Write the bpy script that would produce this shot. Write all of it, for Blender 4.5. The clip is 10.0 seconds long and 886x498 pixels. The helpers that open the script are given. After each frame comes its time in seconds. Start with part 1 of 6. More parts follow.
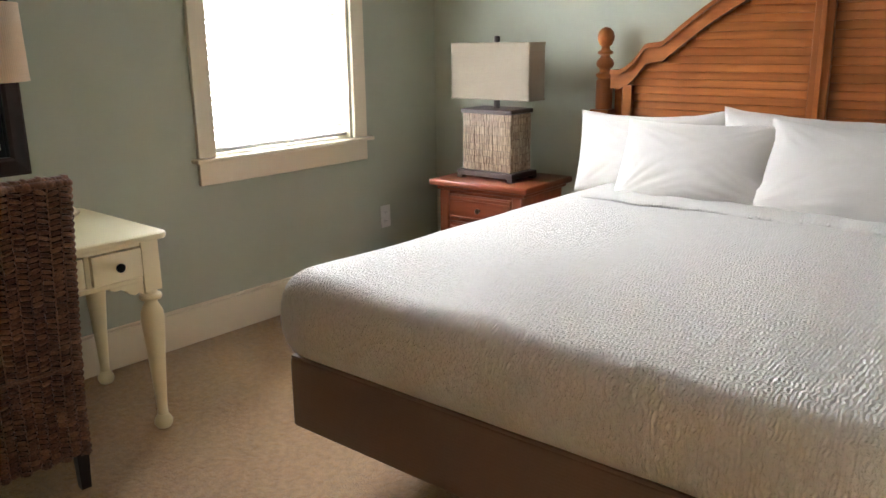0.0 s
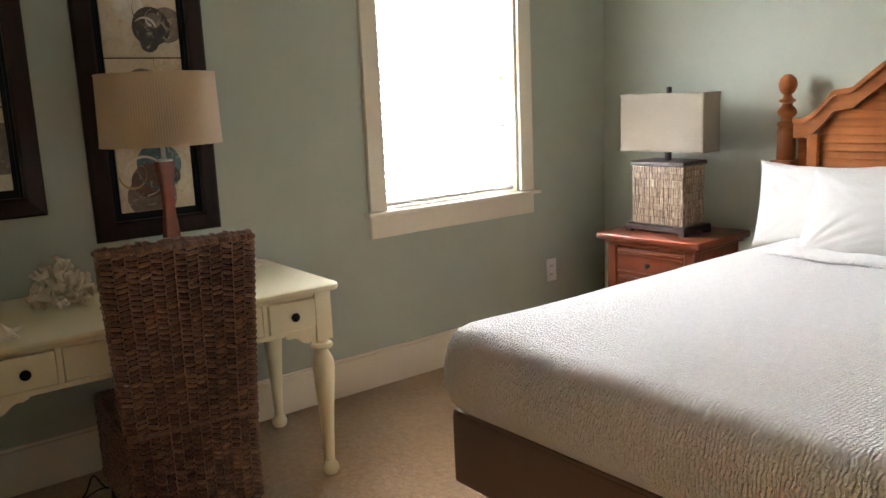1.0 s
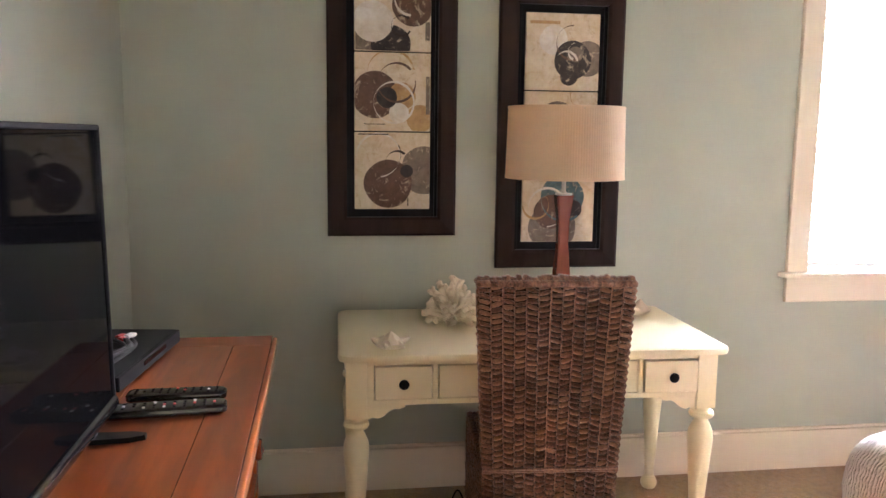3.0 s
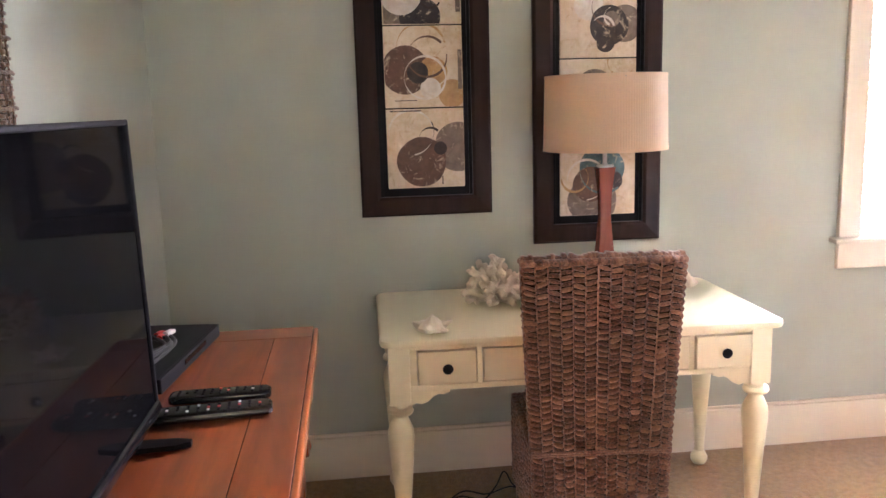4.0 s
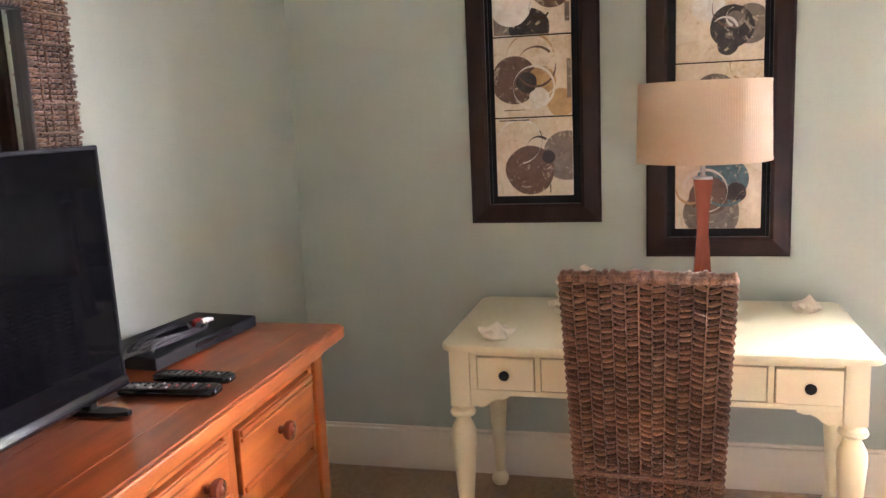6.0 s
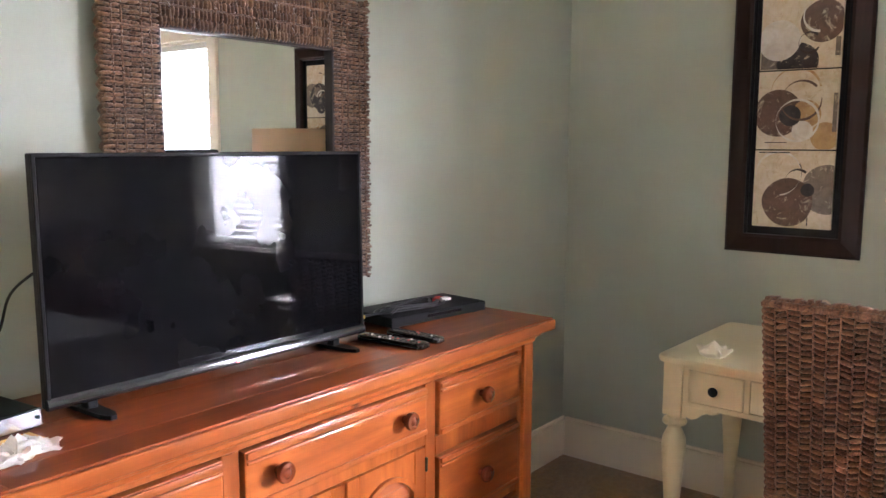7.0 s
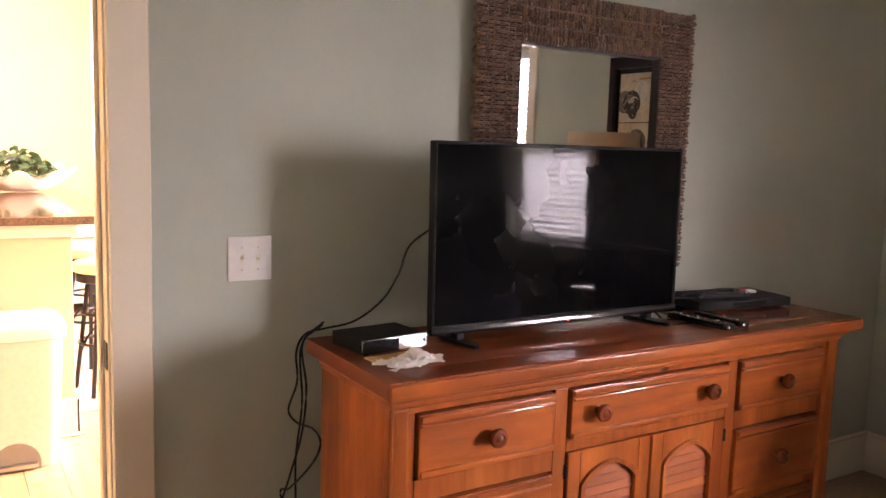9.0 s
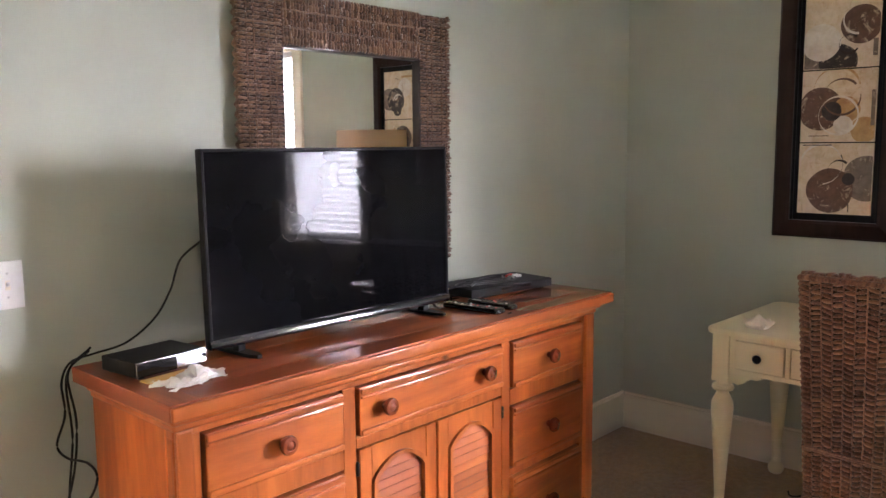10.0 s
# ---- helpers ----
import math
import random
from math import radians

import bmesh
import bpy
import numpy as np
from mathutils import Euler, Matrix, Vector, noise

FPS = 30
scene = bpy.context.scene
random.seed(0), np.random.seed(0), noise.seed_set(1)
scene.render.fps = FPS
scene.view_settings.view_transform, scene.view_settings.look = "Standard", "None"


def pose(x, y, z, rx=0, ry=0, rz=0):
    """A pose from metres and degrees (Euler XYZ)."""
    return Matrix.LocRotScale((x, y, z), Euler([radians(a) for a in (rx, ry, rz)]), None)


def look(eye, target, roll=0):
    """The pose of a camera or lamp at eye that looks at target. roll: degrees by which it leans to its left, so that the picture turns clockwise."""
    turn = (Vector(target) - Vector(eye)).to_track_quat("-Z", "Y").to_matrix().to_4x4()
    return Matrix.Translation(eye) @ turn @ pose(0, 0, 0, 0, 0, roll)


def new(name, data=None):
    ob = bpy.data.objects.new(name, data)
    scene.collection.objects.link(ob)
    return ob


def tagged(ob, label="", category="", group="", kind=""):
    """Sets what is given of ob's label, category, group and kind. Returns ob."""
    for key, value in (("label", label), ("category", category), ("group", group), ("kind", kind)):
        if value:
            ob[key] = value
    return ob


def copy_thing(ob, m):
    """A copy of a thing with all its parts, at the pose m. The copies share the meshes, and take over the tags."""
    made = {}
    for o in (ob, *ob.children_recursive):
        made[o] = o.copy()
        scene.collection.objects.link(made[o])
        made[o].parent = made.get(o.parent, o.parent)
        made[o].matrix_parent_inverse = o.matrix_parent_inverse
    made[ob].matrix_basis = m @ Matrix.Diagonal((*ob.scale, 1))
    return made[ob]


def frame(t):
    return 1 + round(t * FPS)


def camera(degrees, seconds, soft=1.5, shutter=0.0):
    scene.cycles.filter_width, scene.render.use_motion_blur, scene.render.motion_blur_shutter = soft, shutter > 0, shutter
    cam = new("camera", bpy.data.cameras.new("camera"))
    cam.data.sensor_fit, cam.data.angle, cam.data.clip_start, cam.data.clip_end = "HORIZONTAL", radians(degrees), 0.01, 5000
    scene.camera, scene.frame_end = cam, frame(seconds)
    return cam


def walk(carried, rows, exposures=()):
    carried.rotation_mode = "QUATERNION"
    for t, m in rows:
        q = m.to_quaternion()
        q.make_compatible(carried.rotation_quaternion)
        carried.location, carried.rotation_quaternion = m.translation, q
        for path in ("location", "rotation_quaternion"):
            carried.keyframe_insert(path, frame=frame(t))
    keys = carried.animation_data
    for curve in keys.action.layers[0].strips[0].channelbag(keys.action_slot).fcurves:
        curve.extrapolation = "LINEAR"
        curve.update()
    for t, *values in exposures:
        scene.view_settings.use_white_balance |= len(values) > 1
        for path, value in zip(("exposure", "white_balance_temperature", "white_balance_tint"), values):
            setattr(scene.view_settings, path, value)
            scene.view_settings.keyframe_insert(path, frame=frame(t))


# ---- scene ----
cam = camera(57.1, 10.0)
PATH = [
    (0, (3.4, 0.525, 1.447), (2.15, 2.003, 0.944), -0.8),
    (0.5, (3.406, 0.524, 1.474), (1.99, 1.886, 1.101), -1.4),
    (1, (3.384, 0.548, 1.456), (1.834, 1.757, 1.086), -2.5),
    (1.5, (3.379, 0.552, 1.469), (1.652, 1.497, 1.116), -3.2),
    (2, (3.361, 0.628, 1.449), (1.534, 1.368, 1.111), -2.9),
    (2.5, (3.283, 0.686, 1.466), (1.384, 1.241, 1.171), 0.7),
    (3, (3.252, 0.732, 1.472), (1.294, 1.027, 1.196), 0.7),
    (3.2, (3.249, 0.76, 1.484), (1.276, 0.961, 1.226), 0.2),
    (4.5, (3.126, 0.683, 1.491), (1.178, 0.921, 1.106), -2.4),
    (5, (3.218, 0.831, 1.493), (1.253, 0.944, 1.139), -2.2),
    (5.2, (3.217, 0.892, 1.499), (1.249, 0.965, 1.148), -1.9),
    (6.3, (3.201, 1.634, 1.52), (1.379, 0.871, 1.208), -2.3),
    (6.5, (3.235, 1.746, 1.508), (1.497, 0.803, 1.209), -1.7),
    (7, (3.377, 1.918, 1.503), (1.82, 0.689, 1.247), 0.2),
    (7.5, (3.574, 1.909, 1.496), (2.04, 0.643, 1.286), 0.6),
    (8, (3.594, 2.033, 1.49), (2.168, 0.643, 1.296), 2.0),
    (8.5, (3.627, 2.116, 1.471), (2.349, 0.594, 1.25), 1.2),
    (9, (3.711, 2.12, 1.466), (2.666, 0.433, 1.218), 1.8),
    (9.3, (3.735, 2.105, 1.466), (2.717, 0.400, 1.198), 1.9),
    (9.5, (3.718, 2.135, 1.464), (2.63, 0.478, 1.204), 0.9),
    (10, (3.721, 2.138, 1.486), (2.26, 0.796, 1.234), -0.5),
]
# seconds, stops, tint of the clip's own exposure and white balance
EXPOSURE = [(0.0, 0.03, 6150, 13), (1.0, 0.03, 6150, 14), (1.5, 0.41, 6100, 16), (2.0, 0.74, 6050, 18), (2.5, 1.08, 6000, 22), (3.2, 1.60, 5800, 29), (4.5, 1.80, 5750, 32), (5.2, 1.82, 5750, 31), (6.5, 1.74, 5800, 26), (7.0, 1.48, 5700, 24),
            (7.5, 1.30, 6700, 31), (8.0, 1.47, 6500, 32), (8.5, 1.00, 6600, 35), (9.0, 0.40, 6600, 36), (9.3, 0.30, 6600, 36), (9.6, 0.52, 6500, 35), (10.0, 1.22, 5850, 27)]
walk(cam, [(t, look(eye, target, roll)) for t, eye, target, roll in PATH], EXPOSURE)

# ---- world, sun, large lights ----
world = bpy.data.worlds.new("sky")
scene.world = world
world.use_nodes = True
wn = world.node_tree
sky = wn.nodes.new("ShaderNodeTexSky")
sky.sky_type, sky.sun_disc = "NISHITA", False
sky.sun_elevation, sky.sun_rotation = radians(42), radians(150)
wn.links.new(sky.outputs["Color"], wn.nodes["Background"].inputs["Color"])
wn.nodes["Background"].inputs["Strength"].default_value = 0.12


def area_lamp(name, m, w, h, watts, colour):
    data = bpy.data.lights.new(name, "AREA")
    data.shape, data.size, data.size_y, data.energy, data.color = "RECTANGLE", w, h, watts, colour
    ob = new(name, data)
    ob.matrix_world = m
    return ob


sun_data = bpy.data.lights.new("sun", "SUN")
sun_data.energy, sun_data.angle, sun_data.color = 4.0, radians(0.5), (1.0, 0.93, 0.82)
new("sun", sun_data).matrix_world = look((-2.0, -9.0, 6.0), (2.6, -3.0, 0.0))
# daylight standing outside the bedroom window and in the kitchen's far window
area_lamp("window_daylight", look((-0.50, 3.60, 1.66), (0.50, 3.45, 1.60)), 1.50, 1.70, 520, (1.0, 0.985, 0.95))
# added warm fill behind an unseen side opening, aimed at the bin
area_lamp("kitchen_daylight", look((0.70, -2.3, 1.6), (4.0, -2.1, 0.7)), 1.7, 1.5, 380, (1.0, 0.82, 0.62))
area_lamp("kitchen_far_daylight", look((3.97, -6.55, 2.1), (3.3, 0.0, 0.9)), 1.0, 1.3, 260, (1.0, 0.84, 0.64))

# ---- materials ----


def material(name, rough=0.6, metal=0.0):
    m = bpy.data.materials.new(name)
    m.use_nodes = True
    b = m.node_tree.nodes["Principled BSDF"]
    b.inputs["Roughness"].default_value, b.inputs["Metallic"].default_value = rough, metal
    return m, m.node_tree, b


def texture_space(nt, scale=(1, 1, 1), rot=(0, 0, 0)):
    co, mp = nt.nodes.new("ShaderNodeTexCoord"), nt.nodes.new("ShaderNodeMapping")
    mp.inputs["Scale"].default_value, mp.inputs["Rotation"].default_value = scale, rot
    nt.links.new(co.outputs["Object"], mp.inputs["Vector"])
    return mp.outputs["Vector"]


def noise_node(nt, vec, scale, detail=4, rough=0.5, distortion=0.0):
    n = nt.nodes.new("ShaderNodeTexNoise")
    n.inputs["Scale"].default_value, n.inputs["Detail"].default_value = scale, detail
    n.inputs["Roughness"].default_value, n.inputs["Distortion"].default_value = rough, distortion
    nt.links.new(vec, n.inputs["Vector"])
    return n.outputs["Fac"]


def ramp(nt, fac, *stops):
    r = nt.nodes.new("ShaderNodeValToRGB")
    while len(r.color_ramp.elements) < len(stops):
        r.color_ramp.elements.new(0.5)
    for e, (p, c) in zip(r.color_ramp.elements, stops):
        e.position, e.color = p, (*c, 1)
    nt.links.new(fac, r.inputs["Fac"])
    return r.outputs["Color"]


def mix(nt, fac, a, b, mode="MIX"):
    n = nt.nodes.new("ShaderNodeMix")
    n.data_type, n.blend_type = "RGBA", mode
    for sock, v in ((n.inputs[0], fac), (n.inputs[6], a), (n.inputs[7], b)):
        if isinstance(v, (int, float)):
            sock.default_value = v
        elif isinstance(v, tuple):
            sock.default_value = (*v, 1)
        else:
            nt.links.new(v, sock)
    return n.outputs[2]


def bump(nt, bsdf, height, strength=0.3, distance=0.005, below=None):
    b = nt.nodes.new("ShaderNodeBump")
    b.inputs["Strength"].default_value, b.inputs["Distance"].default_value = strength, distance
    nt.links.new(height, b.inputs["Height"])
    if below is not None:
        nt.links.new(below, b.inputs["Normal"])
    nt.links.new(b.outputs["Normal"], bsdf.inputs["Normal"])
    return b.outputs["Normal"]


def tint(c, k):
    return tuple(min(1.0, v * k) for v in c)


def painted(name, c, rough=0.55, grain=220.0, strength=0.12, vary=0.08):
    m, nt, b = material(name, rough)
    v = texture_space(nt)
    big = noise_node(nt, v, 1.7, 3)
    fine = noise_node(nt, v, grain, 3)
    col = ramp(nt, big, (0.3, tint(c, 1 - vary)), (0.7, tint(c, 1 + vary)))
    nt.links.new(col, b.inputs["Base Color"])
    bump(nt, b, fine, strength, 0.002)
    return m


def wooden(name, dark, light, along="x", rough=0.3, coat=0.25, scale=1.0, knots=True, relief=0.10):
    """Stained pine: long grain along one axis, growth rings, a few knots, a tone of its own per board."""
    m, nt, b = material(name, rough)
    stretch = {"x": (1.0, 10, 10), "y": (10, 1.0, 10), "z": (10, 10, 1.0)}[along]
    info = nt.nodes.new("ShaderNodeObjectInfo")
    shift = nt.nodes.new("ShaderNodeVectorMath")
    shift.operation = "ADD"
    sc = nt.nodes.new("ShaderNodeMath")
    sc.operation, sc.inputs[1].default_value = "MULTIPLY", 17.0
    nt.links.new(info.outputs["Random"], sc.inputs[0])
    nt.links.new(texture_space(nt, tuple(s * scale for s in stretch)), shift.inputs[0])
    nt.links.new(sc.outputs[0], shift.inputs[1])
    v = shift.outputs[0]
    grain = noise_node(nt, v, 1.3, 6, 0.62, 0.6)
    fine = noise_node(nt, v, 7.0, 3, 0.6)
    col = ramp(nt, grain, (0.28, dark), (0.5, tuple((a + c) / 2 for a, c in zip(dark, light))), (0.72, light))
    col = mix(nt, 0.09, col, ramp(nt, fine, (0.3, tint(dark, 0.8)), (0.7, light)))
    tone = nt.nodes.new("ShaderNodeMapRange")
    tone.inputs["To Min"].default_value, tone.inputs["To Max"].default_value = 0.86, 1.12
    nt.links.new(info.outputs["Random"], tone.inputs["Value"])
    hsv = nt.nodes.new("ShaderNodeHueSaturation")
    nt.links.new(tone.outputs[0], hsv.inputs["Value"])
    nt.links.new(col, hsv.inputs["Color"])
    col = hsv.outputs["Color"]
    if knots:
        # cloudy stain that took unevenly
        cloud = noise_node(nt, texture_space(nt, {"x": (0.6, 1.4, 1.4), "y": (1.4, 0.6, 1.4), "z": (1.4, 1.4, 0.6)}[along]), 4.5, 4, 0.6, 0.4)
        col = mix(nt, ramp(nt, cloud, (0.36, (0.55, 0.55, 0.55)), (0.58, (0, 0, 0))), col, tint(dark, 0.95))
        vo = nt.nodes.new("ShaderNodeTexVoronoi")
        vo.inputs["Scale"].default_value = 3.1
        nt.links.new(texture_space(nt, {"x": (0.55, 1, 1), "y": (1, 0.55, 1), "z": (1, 1, 0.55)}[along]), vo.inputs["Vector"])
        spot = ramp(nt, vo.outputs["Distance"], (0.020, (1, 1, 1)), (0.062, (0, 0, 0)))
        col = mix(nt, spot, col, tint(dark, 0.35))
    nt.links.new(col, b.inputs["Base Color"])
    b.inputs["Coat Weight"].default_value, b.inputs["Coat Roughness"].default_value = coat, 0.05
    b.inputs["Specular IOR Level"].default_value = 0.2
    if relief:
        bump(nt, b, fine, relief, 0.002)
    return m


def cloth(name, c, scale=900.0, rough=0.9, strength=0.25, translucent=0.0, folds=0.0):
    m, nt, b = material(name, rough)
    v = texture_space(nt)
    weave = nt.nodes.new("ShaderNodeTexWave")
    weave.bands_direction = "Z"
    weave.inputs["Scale"].default_value, weave.inputs["Distortion"].default_value, weave.inputs["Detail"].default_value = scale / 20, 1.5, 2
    nt.links.new(v, weave.inputs["Vector"])
    n1, n2 = noise_node(nt, v, 3.0, 3), noise_node(nt, v, scale / 3, 2)
    col = mix(nt, 0.5, ramp(nt, n1, (0.3, tint(c, 0.93)), (0.7, tint(c, 1.05))), ramp(nt, n2, (0.3, tint(c, 0.88)), (0.7, tint(c, 1.06))))
    nt.links.new(col, b.inputs["Base Color"])
    b.inputs["Sheen Weight"].default_value = 0.15
    low = bump(nt, b, weave.outputs["Fac"], strength, 0.0015)
    if folds:
        bump(nt, b, noise_node(nt, texture_space(nt, (1, 1, 0.6)), 7.0, 3, 0.5, 1.2), folds, 0.03, low)
    if translucent:
        out = nt.nodes["Material Output"]
        tr, mx = nt.nodes.new("ShaderNodeBsdfTranslucent"), nt.nodes.new("ShaderNodeMixShader")
        nt.links.new(col, tr.inputs["Color"])
        mx.inputs[0].default_value = translucent
        nt.links.new(b.outputs[0], mx.inputs[1])
        nt.links.new(tr.outputs[0], mx.inputs[2])
        nt.links.new(mx.outputs[0], out.inputs["Surface"])
    return m


def plain(name, c, rough=0.4, metal=0.0, coat=0.0, level=0.5):
    m, nt, b = material(name, rough, metal)
    b.inputs["Specular IOR Level"].default_value = level
    v = texture_space(nt)
    n = noise_node(nt, v, 40.0, 3)
    nt.links.new(ramp(nt, n, (0.3, tint(c, 0.96)), (0.7, tint(c, 1.04))), b.inputs["Base Color"])
    b.inputs["Coat Weight"].default_value = coat
    return m


def carpet_material():
    m, nt, b = material("tan_carpet", 0.95)
    v = texture_space(nt)
    tuft = noise_node(nt, v, 150.0, 4, 0.7)
    clump = noise_node(nt, v, 38.0, 4, 0.65)
    big = noise_node(nt, v, 2.2, 4)
    col = ramp(nt, tuft, (0.3, (0.14, 0.070, 0.024)), (0.7, (0.56, 0.345, 0.148)))
    col = mix(nt, 0.5, col, ramp(nt, clump, (0.42, (0.19, 0.105, 0.039)), (0.58, (0.48, 0.295, 0.125))))
    col = mix(nt, 0.35, col, ramp(nt, big, (0.3, (0.24, 0.140, 0.055)), (0.7, (0.45, 0.28, 0.12))))
    nt.links.new(col, b.inputs["Base Color"])
    b.inputs["Sheen Weight"].default_value = 0.3
    low = bump(nt, b, clump, 0.5, 0.02)
    bump(nt, b, tuft, 0.8, 0.008, low)
    return m


def coverlet_material():
    """White matelasse: rippled puckers running across the bed."""
    m, nt, b = material("white_matelasse", 0.85)
    v = texture_space(nt)
    wave = nt.nodes.new("ShaderNodeTexWave")
    wave.bands_direction = "X"
    wave.inputs["Scale"].default_value, wave.inputs["Distortion"].default_value = 29.0, 6.0
    wave.inputs["Detail"].default_value, wave.inputs["Detail Scale"].default_value = 2.0, 1.4
    nt.links.new(v, wave.inputs["Vector"])
    n = noise_node(nt, texture_space(nt, (1.0, 1.6, 1.0)), 42.0, 3, 0.6, 1.0)
    fine = noise_node(nt, v, 420.0, 2)
    c = mix(nt, 0.5, ramp(nt, n, (0.3, (0.65, 0.635, 0.61)), (0.7, (0.78, 0.765, 0.74))), (0.73, 0.715, 0.69))
    nt.links.new(c, b.inputs["Base Color"])
    b.inputs["Sheen Weight"].default_value, b.inputs["Specular IOR Level"].default_value = 0.1, 0.12
    low = bump(nt, b, wave.outputs["Fac"], 0.62, 0.012)
    low = bump(nt, b, n, 0.55, 0.012, low)
    bump(nt, b, fine, 0.2, 0.001, low)
    return m


def strand_material(name, dark, light):
    """Dried seagrass rope, every strand of its own tone."""
    m, nt, b = material(name, 0.33)
    geo = nt.nodes.new("ShaderNodeNewGeometry")
    v = texture_space(nt)
    tone = ramp(nt, geo.outputs["Random Per Island"], (0.0, dark), (0.55, tuple(0.65 * a + 0.35 * c for a, c in zip(dark, light))), (1.0, tint(light, 1.15)))
    fibre = noise_node(nt, v, 170.0, 3, 0.65)
    patch = noise_node(nt, v, 6.0, 3)
    col = mix(nt, 0.5, tone, ramp(nt, fibre, (0.36, tint(dark, 0.6)), (0.64, tint(light, 1.15))))
    col = mix(nt, 0.15, col, ramp(nt, patch, (0.35, dark), (0.65, light)))
    nt.links.new(col, b.inputs["Base Color"])
    bump(nt, b, fibre, 0.7, 0.003)
    return m


def glass_material(name, c=(1, 1, 1), rough=0.0):
    m, nt, b = material(name, rough)
    b.inputs["Transmission Weight"].default_value = 1.0
    b.inputs["Base Color"].default_value, b.inputs["IOR"].default_value = (*c, 1), 1.45
    return m


WALL = painted("sage_wall_paint", (0.410, 0.440, 0.355), 0.6, 160.0, 0.16, 0.06)
TRIM = painted("cream_trim_paint", (0.76, 0.69, 0.545), 0.4, 120.0, 0.06, 0.03)
CEIL = painted("white_ceiling_paint", (0.78, 0.78, 0.76), 0.8)
CARPET = carpet_material()
PINE = wooden("honey_pine_along", (0.21, 0.042, 0.006), (0.53, 0.145, 0.023), "x", 0.38, 0.75, relief=0.03)
PINE_V = wooden("honey_pine_upright", (0.21, 0.042, 0.006), (0.53, 0.145, 0.023), "z", 0.38, 0.75, relief=0.03)
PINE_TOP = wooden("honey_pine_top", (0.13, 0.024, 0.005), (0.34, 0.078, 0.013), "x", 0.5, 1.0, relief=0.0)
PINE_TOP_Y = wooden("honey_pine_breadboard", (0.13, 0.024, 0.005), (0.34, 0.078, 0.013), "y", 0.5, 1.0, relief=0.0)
KNOB = wooden("turned_pine", (0.11, 0.020, 0.007), (0.22, 0.050, 0.016), "y", 0.22, 0.8, 1.0, False)
BEDWOOD = wooden("brown_pine_along", (0.165, 0.047, 0.011), (0.37, 0.130, 0.034), "x", 0.35, 0.2)
BEDWOOD_V = wooden("brown_pine_upright", (0.165, 0.047, 0.011), (0.37, 0.130, 0.034), "z", 0.35, 0.2)
NSWOOD = wooden("red_brown_wood", (0.085, 0.020, 0.009), (0.19, 0.050, 0.020), "x", 0.28, 0.4, 1.0, False)
NSWOOD_V = wooden("red_brown_wood_upright", (0.085, 0.020, 0.009), (0.19, 0.050, 0.020), "z", 0.28, 0.4, 1.0, False)
LAMPWOOD = wooden("mahogany", (0.16, 0.035, 0.018), (0.30, 0.085, 0.045), "z", 0.25, 0.4, 1.0, False)
CREAM = painted("cream_desk_paint", (0.80, 0.725, 0.485), 0.32, 60.0, 0.05, 0.04)
COVER = coverlet_material()
SHEET = cloth("white_cotton", (0.53, 0.515, 0.49), 1500.0, 0.9, 0.05, 0.0, 0.12)
SUEDE = cloth("brown_suede", (0.155, 0.100, 0.072), 600.0, 0.95, 0.2)
LINEN = cloth("linen_shade", (0.29, 0.245, 0.180), 900.0, 0.9, 0.3, 0.28)
PLEAT = cloth("pleated_cream_shade", (0.78, 0.63, 0.46), 900.0, 0.9, 0.02, 0.55)
SEAGRASS = strand_material("brown_seagrass", (0.028, 0.010, 0.006), (0.36, 0.180, 0.105))
SEAGRASS_M = strand_material("banded_seagrass", (0.010, 0.005, 0.004), (0.34, 0.195, 0.120))
CORE = plain("dark_backing", (0.030, 0.016, 0.010), 0.9)
FRAME = wooden("espresso_frame", (0.014, 0.0065, 0.005), (0.034, 0.015, 0.011), "z", 0.5, 0.05, 1.0, False)
BLACKLIP = plain("black_lip", (0.007, 0.007, 0.008), 0.5, level=0.12)
BLACK = plain("black_plastic", (0.006, 0.006, 0.0065), 0.5, level=0.12)
GLOSS = plain("black_gloss", (0.006, 0.006, 0.007), 0.12, 0.0, 0.5)
IRON = plain("dark_iron", (0.018, 0.016, 0.015), 0.4, 0.6)
STEEL = plain("brushed_steel", (0.55, 0.54, 0.52), 0.28, 1.0)
WHITEPL = plain("white_plastic", (0.72, 0.71, 0.68), 0.35)
DARKLEG = plain("dark_stained_leg", (0.022, 0.012, 0.009), 0.4)
BLIND = cloth("white_blind_slat", (0.85, 0.85, 0.83), 300.0, 0.5, 0.03, 0.45)
GLASS = glass_material("window_glass")
CORAL = painted("bleached_coral", (0.74, 0.64, 0.49), 0.8, 90.0, 0.5, 0.1)


def mirror_material():
    m, nt, b = material("silvered_glass", 0.012, 1.0)
    n = noise_node(nt, texture_space(nt), 3.0, 2)
    nt.links.new(ramp(nt, n, (0.3, (0.80, 0.82, 0.82)), (0.7, (0.84, 0.86, 0.86))), b.inputs["Base Color"])
    return m


MIRROR = mirror_material()

# ---- mesh helpers ----


def part(name, bm, mat, parent=None, label="", smooth=False):
    me = bpy.data.meshes.new(name)
    bmesh.ops.recalc_face_normals(bm, faces=bm.faces)
    bm.to_mesh(me)
    bm.free()
    me.materials.append(mat)
    if smooth:
        for p in me.polygons:
            p.use_smooth = True
        me.set_sharp_from_angle(angle=radians(42))
    ob = new(name, me)
    ob.parent = parent
    if label:
        tagged(ob, label)
    return ob


def soften(ob):
    """Round shading on every face."""
    for p in ob.data.polygons:
        p.use_smooth = True
    return ob


